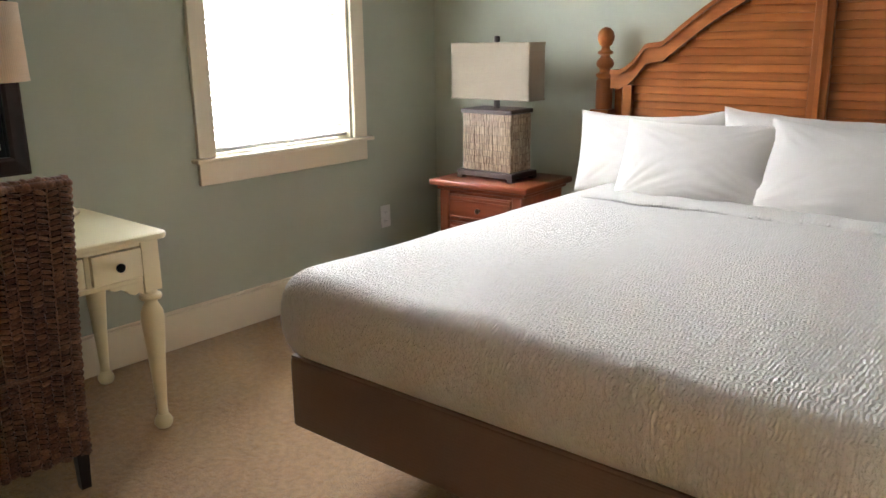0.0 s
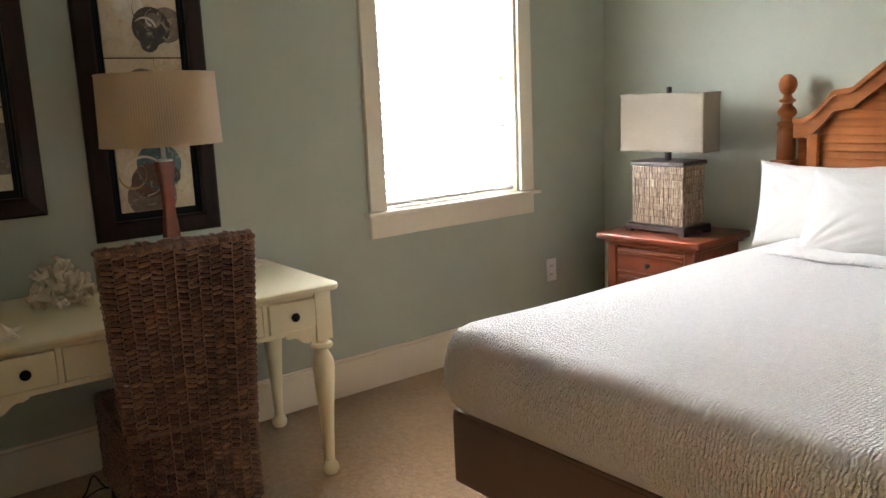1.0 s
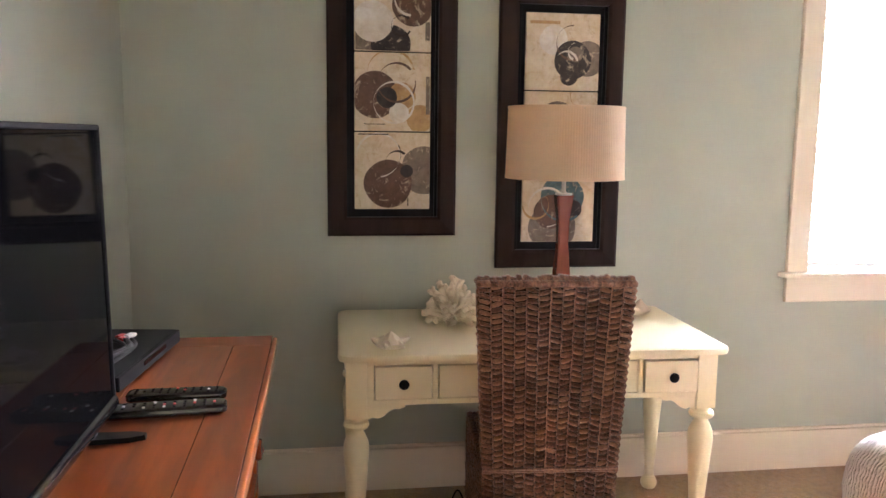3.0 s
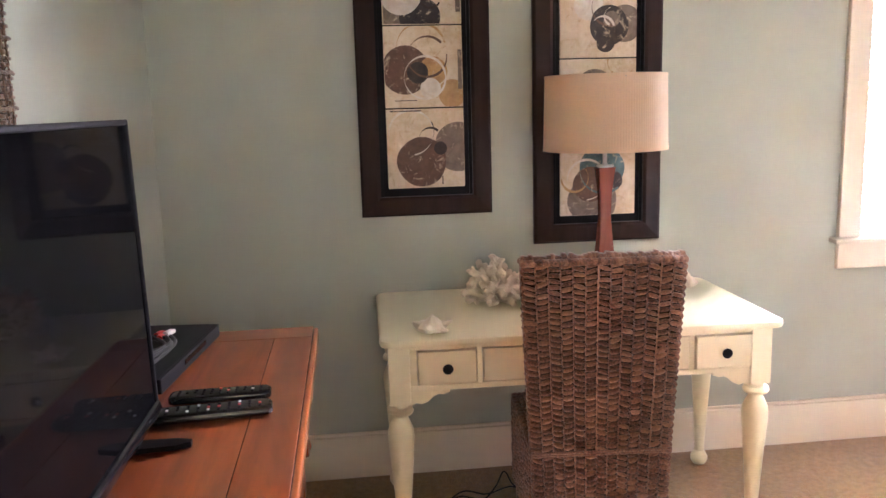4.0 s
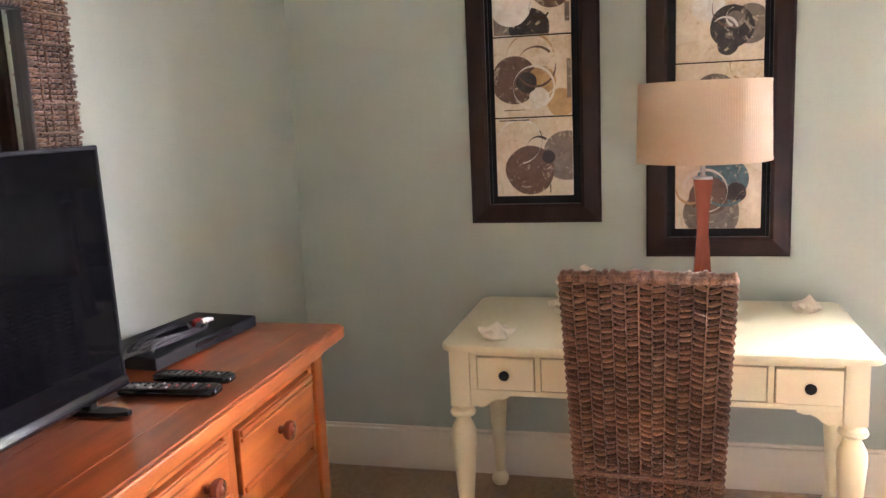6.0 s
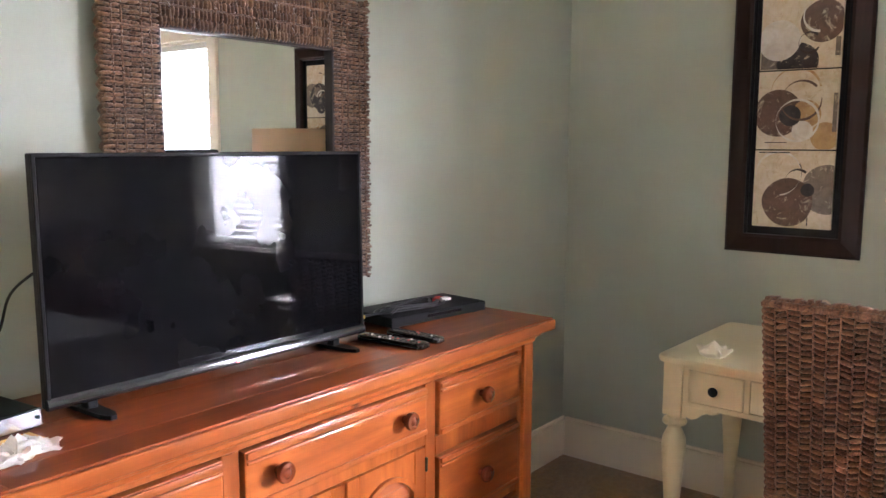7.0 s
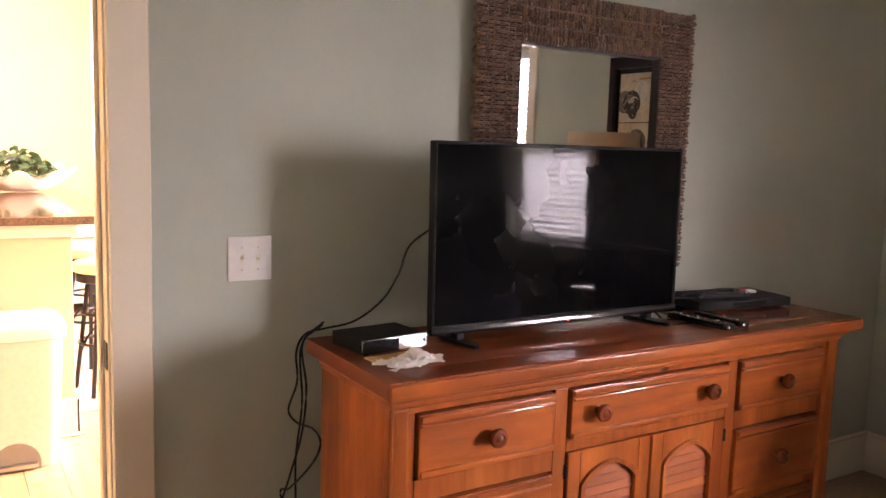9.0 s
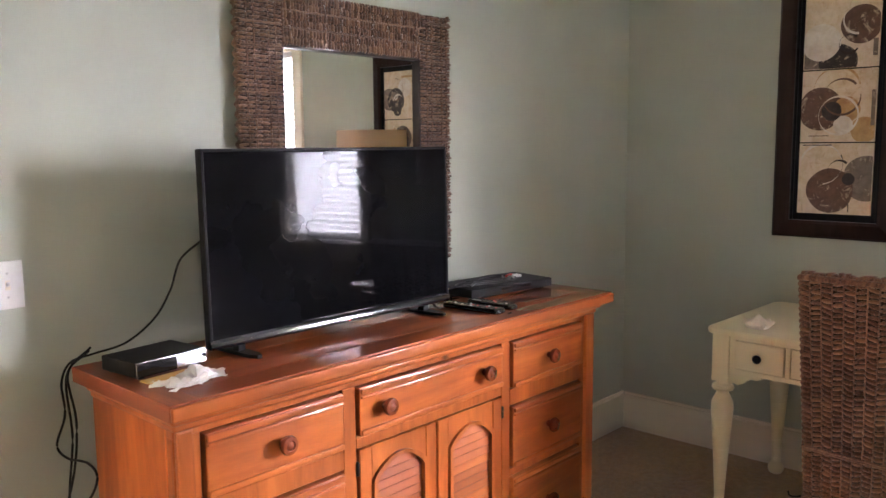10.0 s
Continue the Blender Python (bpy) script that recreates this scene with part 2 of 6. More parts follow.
def twin(ob, name, m):
    """Another object on the same mesh, under the same parent."""
    o = new(name, ob.data)
    o.parent, o.matrix_basis = ob.parent, m
    return o


def thing(name, label, category, m=None, group="", kind=""):
    ob = tagged(new(name), label, category, group, kind)
    if m is not None:
        ob.matrix_world = m
    return ob


def box(bm, x0, x1, y0, y1, z0, z1, b=0.004, seg=1, m=None):
    r = bmesh.ops.create_cube(bm, size=1.0)["verts"]
    bmesh.ops.scale(bm, vec=(abs(x1 - x0), abs(y1 - y0), abs(z1 - z0)), verts=r)
    bmesh.ops.translate(bm, vec=((x0 + x1) / 2, (y0 + y1) / 2, (z0 + z1) / 2), verts=r)
    if m is not None:
        bmesh.ops.transform(bm, matrix=m, verts=r)
    if b:
        edges = list({e for v in r for e in v.link_edges})
        bmesh.ops.bevel(bm, geom=edges, offset=b, segments=seg, profile=0.6, affect="EDGES")
    return bm


def slab(x0, x1, y0, y1, z0, z1, b=0.004, seg=1, m=None):
    return box(bmesh.new(), x0, x1, y0, y1, z0, z1, b, seg, m)


def lathe(bm, profile, segs=20, m=None, close=True):
    """Turned body round z from (radius, height) pairs."""
    rings = []
    for r, z in profile:
        rings.append([bm.verts.new((r * math.cos(2 * math.pi * i / segs), r * math.sin(2 * math.pi * i / segs), z)) for i in range(segs)])
    for a, c in zip(rings, rings[1:]):
        for i in range(segs):
            bm.faces.new((a[i], a[(i + 1) % segs], c[(i + 1) % segs], c[i]))
    if close:
        bm.faces.new(rings[0][::-1])
        bm.faces.new(rings[-1])
    if m is not None:
        bmesh.ops.transform(bm, matrix=m, verts=[v for ring in rings for v in ring])
    return bm


def tube(bm, pts, r, segs=8):
    """A round cord or bar along points; r may be a function of 0..1."""
    pts = [Vector(p) for p in pts]
    rings, up = [], Vector((0, 0, 1))
    for i, p in enumerate(pts):
        d = (pts[min(i + 1, len(pts) - 1)] - pts[max(i - 1, 0)]).normalized()
        side = d.cross(up)
        if side.length < 1e-3:
            side = d.cross(Vector((1, 0, 0)))
        side.normalize()
        other = side.cross(d).normalized()
        rad = r(i / (len(pts) - 1)) if callable(r) else r
        rings.append([bm.verts.new(p + rad * (math.cos(2 * math.pi * k / segs) * side + math.sin(2 * math.pi * k / segs) * other)) for k in range(segs)])
    for a, c in zip(rings, rings[1:]):
        for k in range(segs):
            bm.faces.new((a[k], a[(k + 1) % segs], c[(k + 1) % segs], c[k]))
    bm.faces.new(rings[0][::-1])
    bm.faces.new(rings[-1])
    return bm


def curve_points(ctrl, n=10):
    """A smooth line through control points."""
    c = [Vector(p) for p in ctrl]
    c = [2 * c[0] - c[1], *c, 2 * c[-1] - c[-2]]
    out = []
    for i in range(1, len(c) - 2):
        for k in range(n):
            t = k / n
            a, b, d, e = c[i - 1], c[i], c[i + 1], c[i + 2]
            out.append(0.5 * (2 * b + (d - a) * t + (2 * a - 5 * b + 4 * d - e) * t * t + (3 * b - a - 3 * d + e) * t ** 3))
    return [*out, c[-2]]


def prism(bm, outline, y0, y1, m=None, axis="y"):
    """An outline in x, z drawn out along y (or in x, y along z)."""
    put = (lambda a, c, d: (a, d, c)) if axis == "y" else (lambda a, c, d: (a, c, d))
    lo = [bm.verts.new(put(a, c, y0)) for a, c in outline]
    hi = [bm.verts.new(put(a, c, y1)) for a, c in outline]
    n = len(outline)
    for i in range(n):
        bm.faces.new((lo[i], lo[(i + 1) % n], hi[(i + 1) % n], hi[i]))
    bm.faces.new(lo[::-1])
    bm.faces.new(hi)
    if m is not None:
        bmesh.ops.transform(bm, matrix=m, verts=lo + hi)
    return bm


def band(bm, outer, inner, y0, y1):
    """A strip between two outlines of equal length in x, z, with depth along y."""
    rows = [[bm.verts.new((x, y, z)) for x, z in line] for line, y in ((outer, y0), (inner, y0), (inner, y1), (outer, y1))]
    for a, c in zip(rows, rows[1:] + rows[:1]):
        for i in range(len(outer) - 1):
            bm.faces.new((a[i], a[i + 1], c[i + 1], c[i]))
    for i in (0, -1):
        bm.faces.new([r[i] for r in rows])
    return bm


def lump(bm, c, u, v, n, a, b, d, bend=0.0):
    """One bulge of a woven strand: half-length a along u, half-width b along v, proud by d along n."""
    verts = []
    for i, (s, k) in enumerate(((-1, 0.45), (-0.5, 0.95), (0.5, 0.95), (1, 0.45))):
        for w, h in ((-1, 0.0), (-0.55, 0.85), (0.55, 0.85), (1, 0.0)):
            p = c + u * (a * s) + v * (b * w * k + bend * s * b) + n * (d * h * (1.0 if i in (1, 2) else 0.45) - 0.002)
            verts.append(bm.verts.new(p))
    for i in range(3):
        for j in range(3):
            q = i * 4 + j
            bm.faces.new((verts[q], verts[q + 1], verts[q + 5], verts[q + 4]))


def weave(bm, surface, normal, w, h, cw, ch, depth, rng, along_v=False):
    """Cover a face with woven strands. surface(s, t) gives the place for 0..1, w and h its size in metres."""
    nu, nv = max(2, round(w / cw)), max(2, round(h / ch))
    for j in range(nv):
        for i in range(nu):
            s, t = (i + 0.5) / nu, (j + 0.5) / nv
            c = surface(s, t)
            u = (surface(min(1, s + 0.02), t) - surface(max(0, s - 0.02), t)).normalized()
            v = normal.cross(u).normalized()
            sl = 0.38 if i % 2 else -0.38
            jit = u * rng.uniform(-0.1, 0.1) * cw + v * rng.uniform(-0.12, 0.12) * ch
            ang = sl + rng.uniform(-0.15, 0.15)
            uu = (u * math.cos(ang) + v * math.sin(ang))
            vv = normal.cross(uu)
            if along_v:
                lump(bm, c + jit, vv, uu, normal, 0.62 * ch, 0.50 * cw, depth * rng.uniform(0.8, 1.2), rng.uniform(-0.2, 0.2))
            else:
                lump(bm, c + jit, uu, vv, normal, 0.60 * cw, 0.57 * ch, depth * rng.uniform(0.8, 1.2), rng.uniform(-0.2, 0.2))
    return bm


# ---- large structure: the bedroom ----
RX, RY, RH = 4.62, 4.495, 2.74   # the room's far corner and its ceiling
T = 0.14                          # wall thickness


def structure(name, bm, mat, label, category):
    return tagged(part(name, bm, mat), label, category, kind="structure")


structure("floor", slab(-T, RX + T, -0.07, RY + T, -0.12, 0.0, 0), CARPET, "tan cut-pile carpet floor, slightly matted", "floor")
structure("ceiling", slab(-T, RX + T, -T, RY + T, RH, RH + 0.1, 0), CEIL, "plain white painted ceiling", "ceiling")
WY0, WY1, WZ0, WZ1 = 2.828, 3.758, 0.880, 2.20     # the window's opening
bm = bmesh.new()
for a in ((0 - T, 0, -T, WY0, 0, RH), (-T, 0, WY1, RY + T, 0, RH), (-T, 0, WY0, WY1, 0, WZ0), (-T, 0, WY0, WY1, WZ1, RH)):
    box(bm, *a, 0)
structure("wall_west", bm, WALL, "sage green painted wall with a window opening", "wall")
structure("wall_north", slab(0, RX, RY, RY + T, 0, RH, 0), WALL, "sage green painted wall behind the bed", "wall")
structure("wall_east", slab(RX, RX + T, -T, RY + T, 0, RH, 0), WALL, "plain sage green painted wall", "wall")
DX0, DX1, DZ = 3.372, 4.20, 2.06                   # the doorway
bm = bmesh.new()
for a in ((0, DX0 - 0.02, -T, 0, 0, RH), (DX1 + 0.02, RX, -T, 0, 0, RH), (DX0 - 0.02, DX1 + 0.02, -T, 0, DZ + 0.02, RH)):
    box(bm, *a, 0)
structure("wall_south", bm, WALL, "sage green painted wall with a doorway", "wall")


def baseboard(name, x0, x1, y0, y1):
    bm = slab(x0, x1, y0, y1, 0.0, 0.178, 0.003)
    cap = 0.006
    dx, dy = (cap if x1 - x0 < y1 - y0 else 0), (cap if y1 - y0 <= x1 - x0 else 0)
    box(bm, x0, x1 - dx * 0.7, y0, y1 - dy * 0.7, 0.180, 0.193, 0.003)
    return structure(name, bm, TRIM, "tall cream painted baseboard along the wall", "baseboard")


baseboard("baseboard_west", 0.001, 0.018, 0.02, RY - 0.002)
baseboard("baseboard_north", 0.02, RX - 0.001, RY - 0.018, RY - 0.001)
baseboard("baseboard_south", 0.001, 3.264, 0.001, 0.018)

# window_1: casing, sill, apron, sashes and panes
win = thing("window_1", "white sash window with wide cream casing, blinds let down", "window", kind="structure")
CO = 0.097
part("casing", slab(0.001, 0.024, WY0 - CO, WY0, WZ0 + 0.022, WZ1 + 0.11, 0.003), TRIM, win)
part("casing", slab(0.001, 0.024, WY1, WY1 + CO, WZ0 + 0.022, WZ1 + 0.11, 0.003), TRIM, win)
part("head_casing", slab(0.001, 0.026, WY0, WY1, WZ1, WZ1 + 0.11, 0.003), TRIM, win)
part("window_sill", slab(-0.10, 0.055, WY0 - CO - 0.03, WY1 + CO + 0.028, WZ0, WZ0 + 0.020, 0.006, 2), TRIM, win)
part("apron", slab(0.001, 0.022, WY0 - CO, WY1 + CO, WZ0 - 0.112, WZ0 - 0.002, 0.003), TRIM, win)
part("jamb", slab(-0.135, -0.001, WY0 + 0.001, WY0 + 0.016, WZ0 + 0.021, WZ1 - 0.017, 0.001), TRIM, win)
part("jamb", slab(-0.135, -0.001, WY1 - 0.016, WY1 - 0.001, WZ0 + 0.021, WZ1 - 0.017, 0.001), TRIM, win)
part("head_jamb", slab(-0.135, -0.001, WY0 + 0.001, WY1 - 0.001, WZ1 - 0.016, WZ1 - 0.001, 0.001), TRIM, win)
mid = (WZ0 + WZ1) / 2 + 0.02
for sx, z0, z1 in ((-0.098, WZ0 + 0.022, mid + 0.02), (-0.130, mid - 0.02, WZ1 - 0.018)):
    bm = bmesh.new()
    y0, y1 = WY0 + 0.018, WY1 - 0.018
    for a in ((y0, y0 + 0.04, z0, z1), (y1 - 0.04, y1, z0, z1), (y0 + 0.04, y1 - 0.04, z0, z0 + 0.05), (y0 + 0.04, y1 - 0.04, z1 - 0.04, z1)):
        box(bm, sx - 0.015, sx + 0.015, *a, 0.002)
    sash = part("sash", bm, TRIM, win)
    pane = part("pane", slab(sx - 0.002, sx + 0.002, y0 + 0.038, y1 - 0.038, z0 + 0.048, z1 - 0.038, 0), GLASS, sash)
    pane.visible_shadow = False

# bright overcast sky seen through the window, well outside it
m, nt, b = material("sky_glow", 1.0)
b.inputs["Emission Color"].default_value, b.inputs["Emission Strength"].default_value = (0.96, 0.98, 1.0, 1), 24.0
b.inputs["Base Color"].default_value = (0.8, 0.8, 0.8, 1)
tagged(part("backdrop", slab(-3.05, -3.0, -2.5, 9.0, -1.5, 6.0, 0), m), "plain bright overcast sky outside the window", "sky", kind="structure")

# the blind: slats tilted half open
blind = thing("window_blind", "white slatted blind let down, glowing with daylight", "blind", pose(-0.045, (WY0 + WY1) / 2, 0))
HW = (WY1 - WY0) / 2 - 0.022
part("headrail", slab(-0.024, 0.024, -HW, HW, WZ1 - 0.062, WZ1 - 0.018, 0.003), WHITEPL, blind)
slat = None
z = WZ0 + 0.075
while z < WZ1 - 0.08:
    m = pose(0, 0, z, 0, 29, 0)
    if slat is None:
        bm = bmesh.new()
        prism(bm, [(-0.025, 0), (-0.012, 0.003), (0.012, 0.003), (0.025, 0), (0.012, 0.0005), (-0.012, 0.0005)], -HW, HW)
        slat = part("slat", bm, BLIND, blind)
        slat.matrix_basis = m
    else:
        twin(slat, "slat", m)
    z += 0.043
part("bottom_rail", slab(-0.025, 0.025, -HW, HW, WZ0 + 0.038, WZ0 + 0.055, 0.004), WHITEPL, blind)
for y in (-HW + 0.14, HW - 0.14):
    bm = bmesh.new()
    tube(bm, [(0.027, y, WZ0 + 0.05), (0.027, y, WZ1 - 0.06)], 0.0012, 5)
    part("cord", bm, WHITEPL, blind)

# door_1: jambs, stops, casing and strike plate of the open doorway
door = thing("door_1", "cream painted door frame of an open doorway", "door frame", kind="structure")
for x0, x1 in ((DX0 - 0.02, DX0), (DX1, DX1 + 0.02)):
    part("jamb", slab(x0, x1, -T - 0.005, 0.003, 0, DZ, 0.002), TRIM, door)
part("head_jamb", slab(DX0 - 0.02, DX1 + 0.02, -T - 0.005, 0.003, DZ, DZ + 0.02, 0.002), TRIM, door)
part("stop", slab(DX0, DX0 + 0.012, -0.085, -0.048, 0, DZ, 0.003), TRIM, door)
part("stop", slab(DX1 - 0.012, DX1, -0.085, -0.048, 0, DZ, 0.003), TRIM, door)
for yy0, yy1 in ((0.001, 0.021), (-T - 0.021, -T - 0.001)):
    part("casing", slab(DX0 - 0.106, DX0 - 0.006, yy0, yy1, 0, DZ + 0.10, 0.003), TRIM, door)
    part("casing", slab(DX1 + 0.006, DX1 + 0.106, yy0, yy1, 0, DZ + 0.10, 0.003), TRIM, door)
    part("head_casing", slab(DX0 - 0.006, DX1 + 0.006, yy0, yy1, DZ + 0.006, DZ + 0.10, 0.003), TRIM, door)
part("strike_plate", slab(DX0, DX0 + 0.003, -0.042, 0.0, 0.885, 0.955, 0.001), IRON, door, "dark metal strike plate")

# ---- the bed ----
bed = thing("bed", "king bed with white matelasse coverlet and brown suede base", "bed")
BX0, BX1, BY0, BY1 = 1.405, 3.315, 2.075, 4.36
part("box_base", slab(BX0 + 0.012, BX1 - 0.012, BY0 + 0.012, BY1, 0.206, 0.45, 0.014, 3), SUEDE, bed, "brown suede covered box base", True)
part("box_top", slab(BX0 + 0.018, BX1 - 0.018, BY0 + 0.016, BY1, 0.448, 0.458, 0.004, 2), SUEDE, bed, "", True)
for x in (1.75, 2.36, 2.97):
    for y in (2.55, 3.9):
        bm = bmesh.new()
        lathe(bm, [(0.035, 0), (0.035, 0.01), (0.022, 0.02), (0.022, 0.22)], 12, pose(x, y, 0))
        part("leg", bm, IRON, bed)


def mattress(x0, x1, y0, y1, z0, z1, r, crown):
    """Rounded mattress block under a coverlet, with soft corners and a slightly crowned top."""
    bm = bmesh.new()
    bmesh.ops.create_cube(bm, size=2.0)
    bmesh.ops.subdivide_edges(bm, edges=bm.edges[:], cuts=35, use_grid_fill=True)
    hx, hy, hz = (x1 - x0) / 2, (y1 - y0) / 2, (z1 - z0) / 2
    for v in bm.verts:
        # finer steps near the edges
        q = [math.copysign(1 - (1 - abs(c)) ** 1.6, c) for c in v.co]
        p = Vector((q[0] * hx, q[1] * hy, q[2] * hz))
        core = Vector((max(-hx + r, min(hx - r, p.x)), max(-hy + r, min(hy - r, p.y)), max(-hz + r * 0.9, min(hz - r * 0.9, p.z))))
        d = p - core
        if d.length > 1e-6:
            lim = r if abs(d.z) < 1e-6 else r * 0.98
            p = core + d.normalized() * min(d.length, lim)
        top = max(0.0, p.z / hz)
        p.z += crown * top * (1 - (p.x / hx) ** 2) * (1 - (p.y / hy) ** 2) + top * 0.008 * noise.noise(Vector((p.x * 2.5, p.y * 2.5, 0)))
        side = 1 - abs(p.z / hz)
        p.x += 0.010 * side * math.copysign(1, p.x) + 0.004 * noise.noise(p * 6)
        p.y += 0.010 * side * math.copysign(1, p.y) + 0.004 * noise.noise(p * 6 + Vector((5, 0, 0)))
        v.co = p + Vector(((x0 + x1) / 2, (y0 + y1) / 2, (z0 + z1) / 2))
    return bm


part("coverlet", mattress(BX0 - 0.014, BX1 + 0.014, BY0 - 0.024, BY1 - 0.01, 0.452, 0.737, 0.100, 0.006), COVER, bed, "white matelasse coverlet, tucked in", True)

# the turned-down fold of the coverlet below the pillows
bm = bmesh.new()
rows = []
for i in range(61):
    x = BX0 + 0.05 + (BX1 - BX0 - 0.10) * i / 60
    edge = min(1.0, min(i, 60 - i) / 5)
    ring = []
    for k in range(10):
        a = math.pi * k / 9
        yy = 3.735 + 0.012 * math.sin(i * 0.37) + (0.0 if k else 0) - 0.055 * math.sin(a) ** 0.7 + (0.22 if k == 9 else 0.20 if k == 0 else 0)
        zz = 0.739 + 0.0060 * (1 - ((x - (BX0 + BX1) / 2) / 0.955) ** 2) + 0.004 * edge - 0.014 * math.cos(a) - 0.055 * (1 - edge) ** 2 + 0.003 * math.sin(i * 0.9)
        ring.append(bm.verts.new((x, yy, zz)))
    rows.append(ring)
for a, c in zip(rows, rows[1:]):
    for k in range(9):
        bm.faces.new((a[k], a[k + 1], c[k + 1], c[k]))
part("fold", bm, COVER, bed, "turned-down edge of the coverlet", True)

# headboard
CX = 2.315
HY0, HY1 = 4.385, 4.425


def arch_top(x):
    """Height of the headboard's outline at x: a hollow sweep up from the post, a small step and a round crown."""
    d = abs(x - CX)
    if d > 0.975:
        return 1.263
    if d > 0.828:
        return 1.263 + 0.129 * ((0.975 - d) / 0.147) ** 1.7
    if d > 0.735:
        return 1.392 + 0.010 * (0.828 - d) / 0.093
    return 1.402 + 0.363 * math.sin(0.5 * math.pi * (0.735 - d) / 0.735) ** 0.95


HB0, HB1 = 1.296, 2 * CX - 1.296
xs = [HB0 + (HB1 - HB0) * i / 120 for i in range(121)]
outer = [(x, arch_top(x)) for x in xs]


def arch_inner(x):
    d = min(1.0, abs(x - CX) / 0.935)
    return min(arch_top(x) - 0.085, 1.19 + 0.46 * math.cos(0.5 * math.pi * d) ** 0.75)


inner = [(x, arch_inner(x)) for x in xs]
part("arched_rail", band(bmesh.new(), outer, inner, HY0 - 0.012, HY1), BEDWOOD, bed, "shaped and arched top rail", True)
outer2 = [(x, z + 0.012) for x, z in outer]
part("rail_cap", band(bmesh.new(), outer2, [(x, z - 0.012) for x, z in outer], HY0 - 0.024, HY1 + 0.004), BEDWOOD, bed, "", True)
part("bottom_rail", slab(HB0, HB1, HY0 - 0.008, HY1, 0.48, 0.60, 0.004), BEDWOOD, bed)
for sx in (-1, 1):
    part("stile", slab(CX + sx * 0.950, CX + sx * 0.895, HY0 - 0.010, HY1, 0.60, 1.20, 0.004), BEDWOOD_V, bed)
part("centre_stile", slab(CX - 0.042, CX + 0.042, HY0 - 0.010, HY1, 0.60, 1.66, 0.004), BEDWOOD_V, bed)
part("centre_bead", slab(CX - 0.012, CX + 0.012, HY0 - 0.018, HY0 - 0.009, 0.60, 1.66, 0.004, 2), BEDWOOD_V, bed)
for sx in (-1, 1):
    z = 0.615
    while z < 1.64:
        # reach of this slat under the arch
        far = 0.897
        while far > 0.06 and arch_inner(CX + far) < z + 0.01:
            far -= 0.01
        if far > 0.10:
            a, c = sorted((CX + sx * 0.040, CX + sx * (far + 0.012)))
            part("slat", slab(a, c, -0.004, 0.004, -0.0225, 0.0225, 0.002, 1, None), BEDWOOD, bed).matrix_basis = pose(0, HY0 + 0.018, z, -22, 0, 0)
        z += 0.0375
part("back_panel", band(bmesh.new(), [(x, z + 0.03) for x, z in inner], [(x, 0.5) for x in xs], HY1 + 0.002, HY1 + 0.012), BEDWOOD, bed)
POST = [(0.030, 1.055), (0.044, 1.075), (0.044, 1.215), (0.036, 1.228), (0.046, 1.240), (0.046, 1.252), (0.030, 1.262), (0.028, 1.275), (0.044, 1.292), (0.047, 1.305),
        (0.040, 1.322), (0.026, 1.335), (0.024, 1.345), (0.040, 1.355), (0.040, 1.364), (0.024, 1.374), (0.020, 1.388), (0.034, 1.402), (0.043, 1.425), (0.044, 1.442), (0.038, 1.465), (0.022, 1.482), (0.006, 1.488)]
for x in (1.246, 2 * CX - 1.246):
    bm = slab(x - 0.056, x + 0.056, 4.35, 4.455, 0.0, 1.07, 0.008, 2)
    lathe(bm, POST, 20, pose(x, 4.403, 0))
    part("post", bm, BEDWOOD_V, bed, "square post with a turned finial", True)


def pillow(m, w, h, t, seed, label):
    """A filled pillow: thin at the seam, pinched ears at the corners, soft creases."""
    bm = bmesh.new()
    n, k = 64, 44
    grid = {}
    for face in (1, -1):
        for i in range(n + 1):
            for j in range(k + 1):
                u, v = 2 * i / n - 1, 2 * j / k - 1
                if face < 0 and (abs(u) == 1 or abs(v) == 1):
                    grid[face, i, j] = grid[1, i, j]
                    continue
                pull_u, pull_v = 1 - 0.055 * (1 - v * v) * abs(u) ** 6 * 1.0, 1 - 0.09 * (1 - u * u) * abs(v) ** 6
                puff = ((1 - abs(u) ** 2.6) * (1 - abs(v) ** 2.6)) ** 0.52
                q = Vector((u * 2.2 + seed, v * 1.6, face * 0.7))
                crease = 0.007 * noise.noise(q * 0.8) + 0.0015 * noise.noise(q * 3.6)
                for cu, cv, deep in ((1, 1, 0.4), (-1, 1, 0.7), (1, -1, 1.0), (-1, -1, 0.6)):
                    away, turn = math.hypot(u - cu, v - cv), math.atan2(v - cv, u - cu)
                    ridge = 1 - abs(noise.noise(Vector((turn * 4.2 + seed * 3 + cu, 0.5 * away, 2.0 * cv))))
                    crease -= 0.020 * deep * ridge ** 5 * math.exp(-((away - 0.55) / 0.38) ** 2)
                y = face * (t / 2 * puff + crease * puff)
                grid[face, i, j] = bm.verts.new((u * w / 2 * pull_u, y, v * h / 2 * pull_v - 0.018 * (1 - u * u) * (v > 0) * v + 0.006 * noise.noise(q * 2)))
        for i in range(n):
            for j in range(k):
                bm.faces.new((grid[face, i, j], grid[face, i + 1, j], grid[face, i + 1, j + 1], grid[face, i, j + 1]))
    ob = part("pillow", bm, SHEET, None, "", True)
    ob.matrix_world = m
    return tagged(ob, label, "pillow", "pillows on the bed")


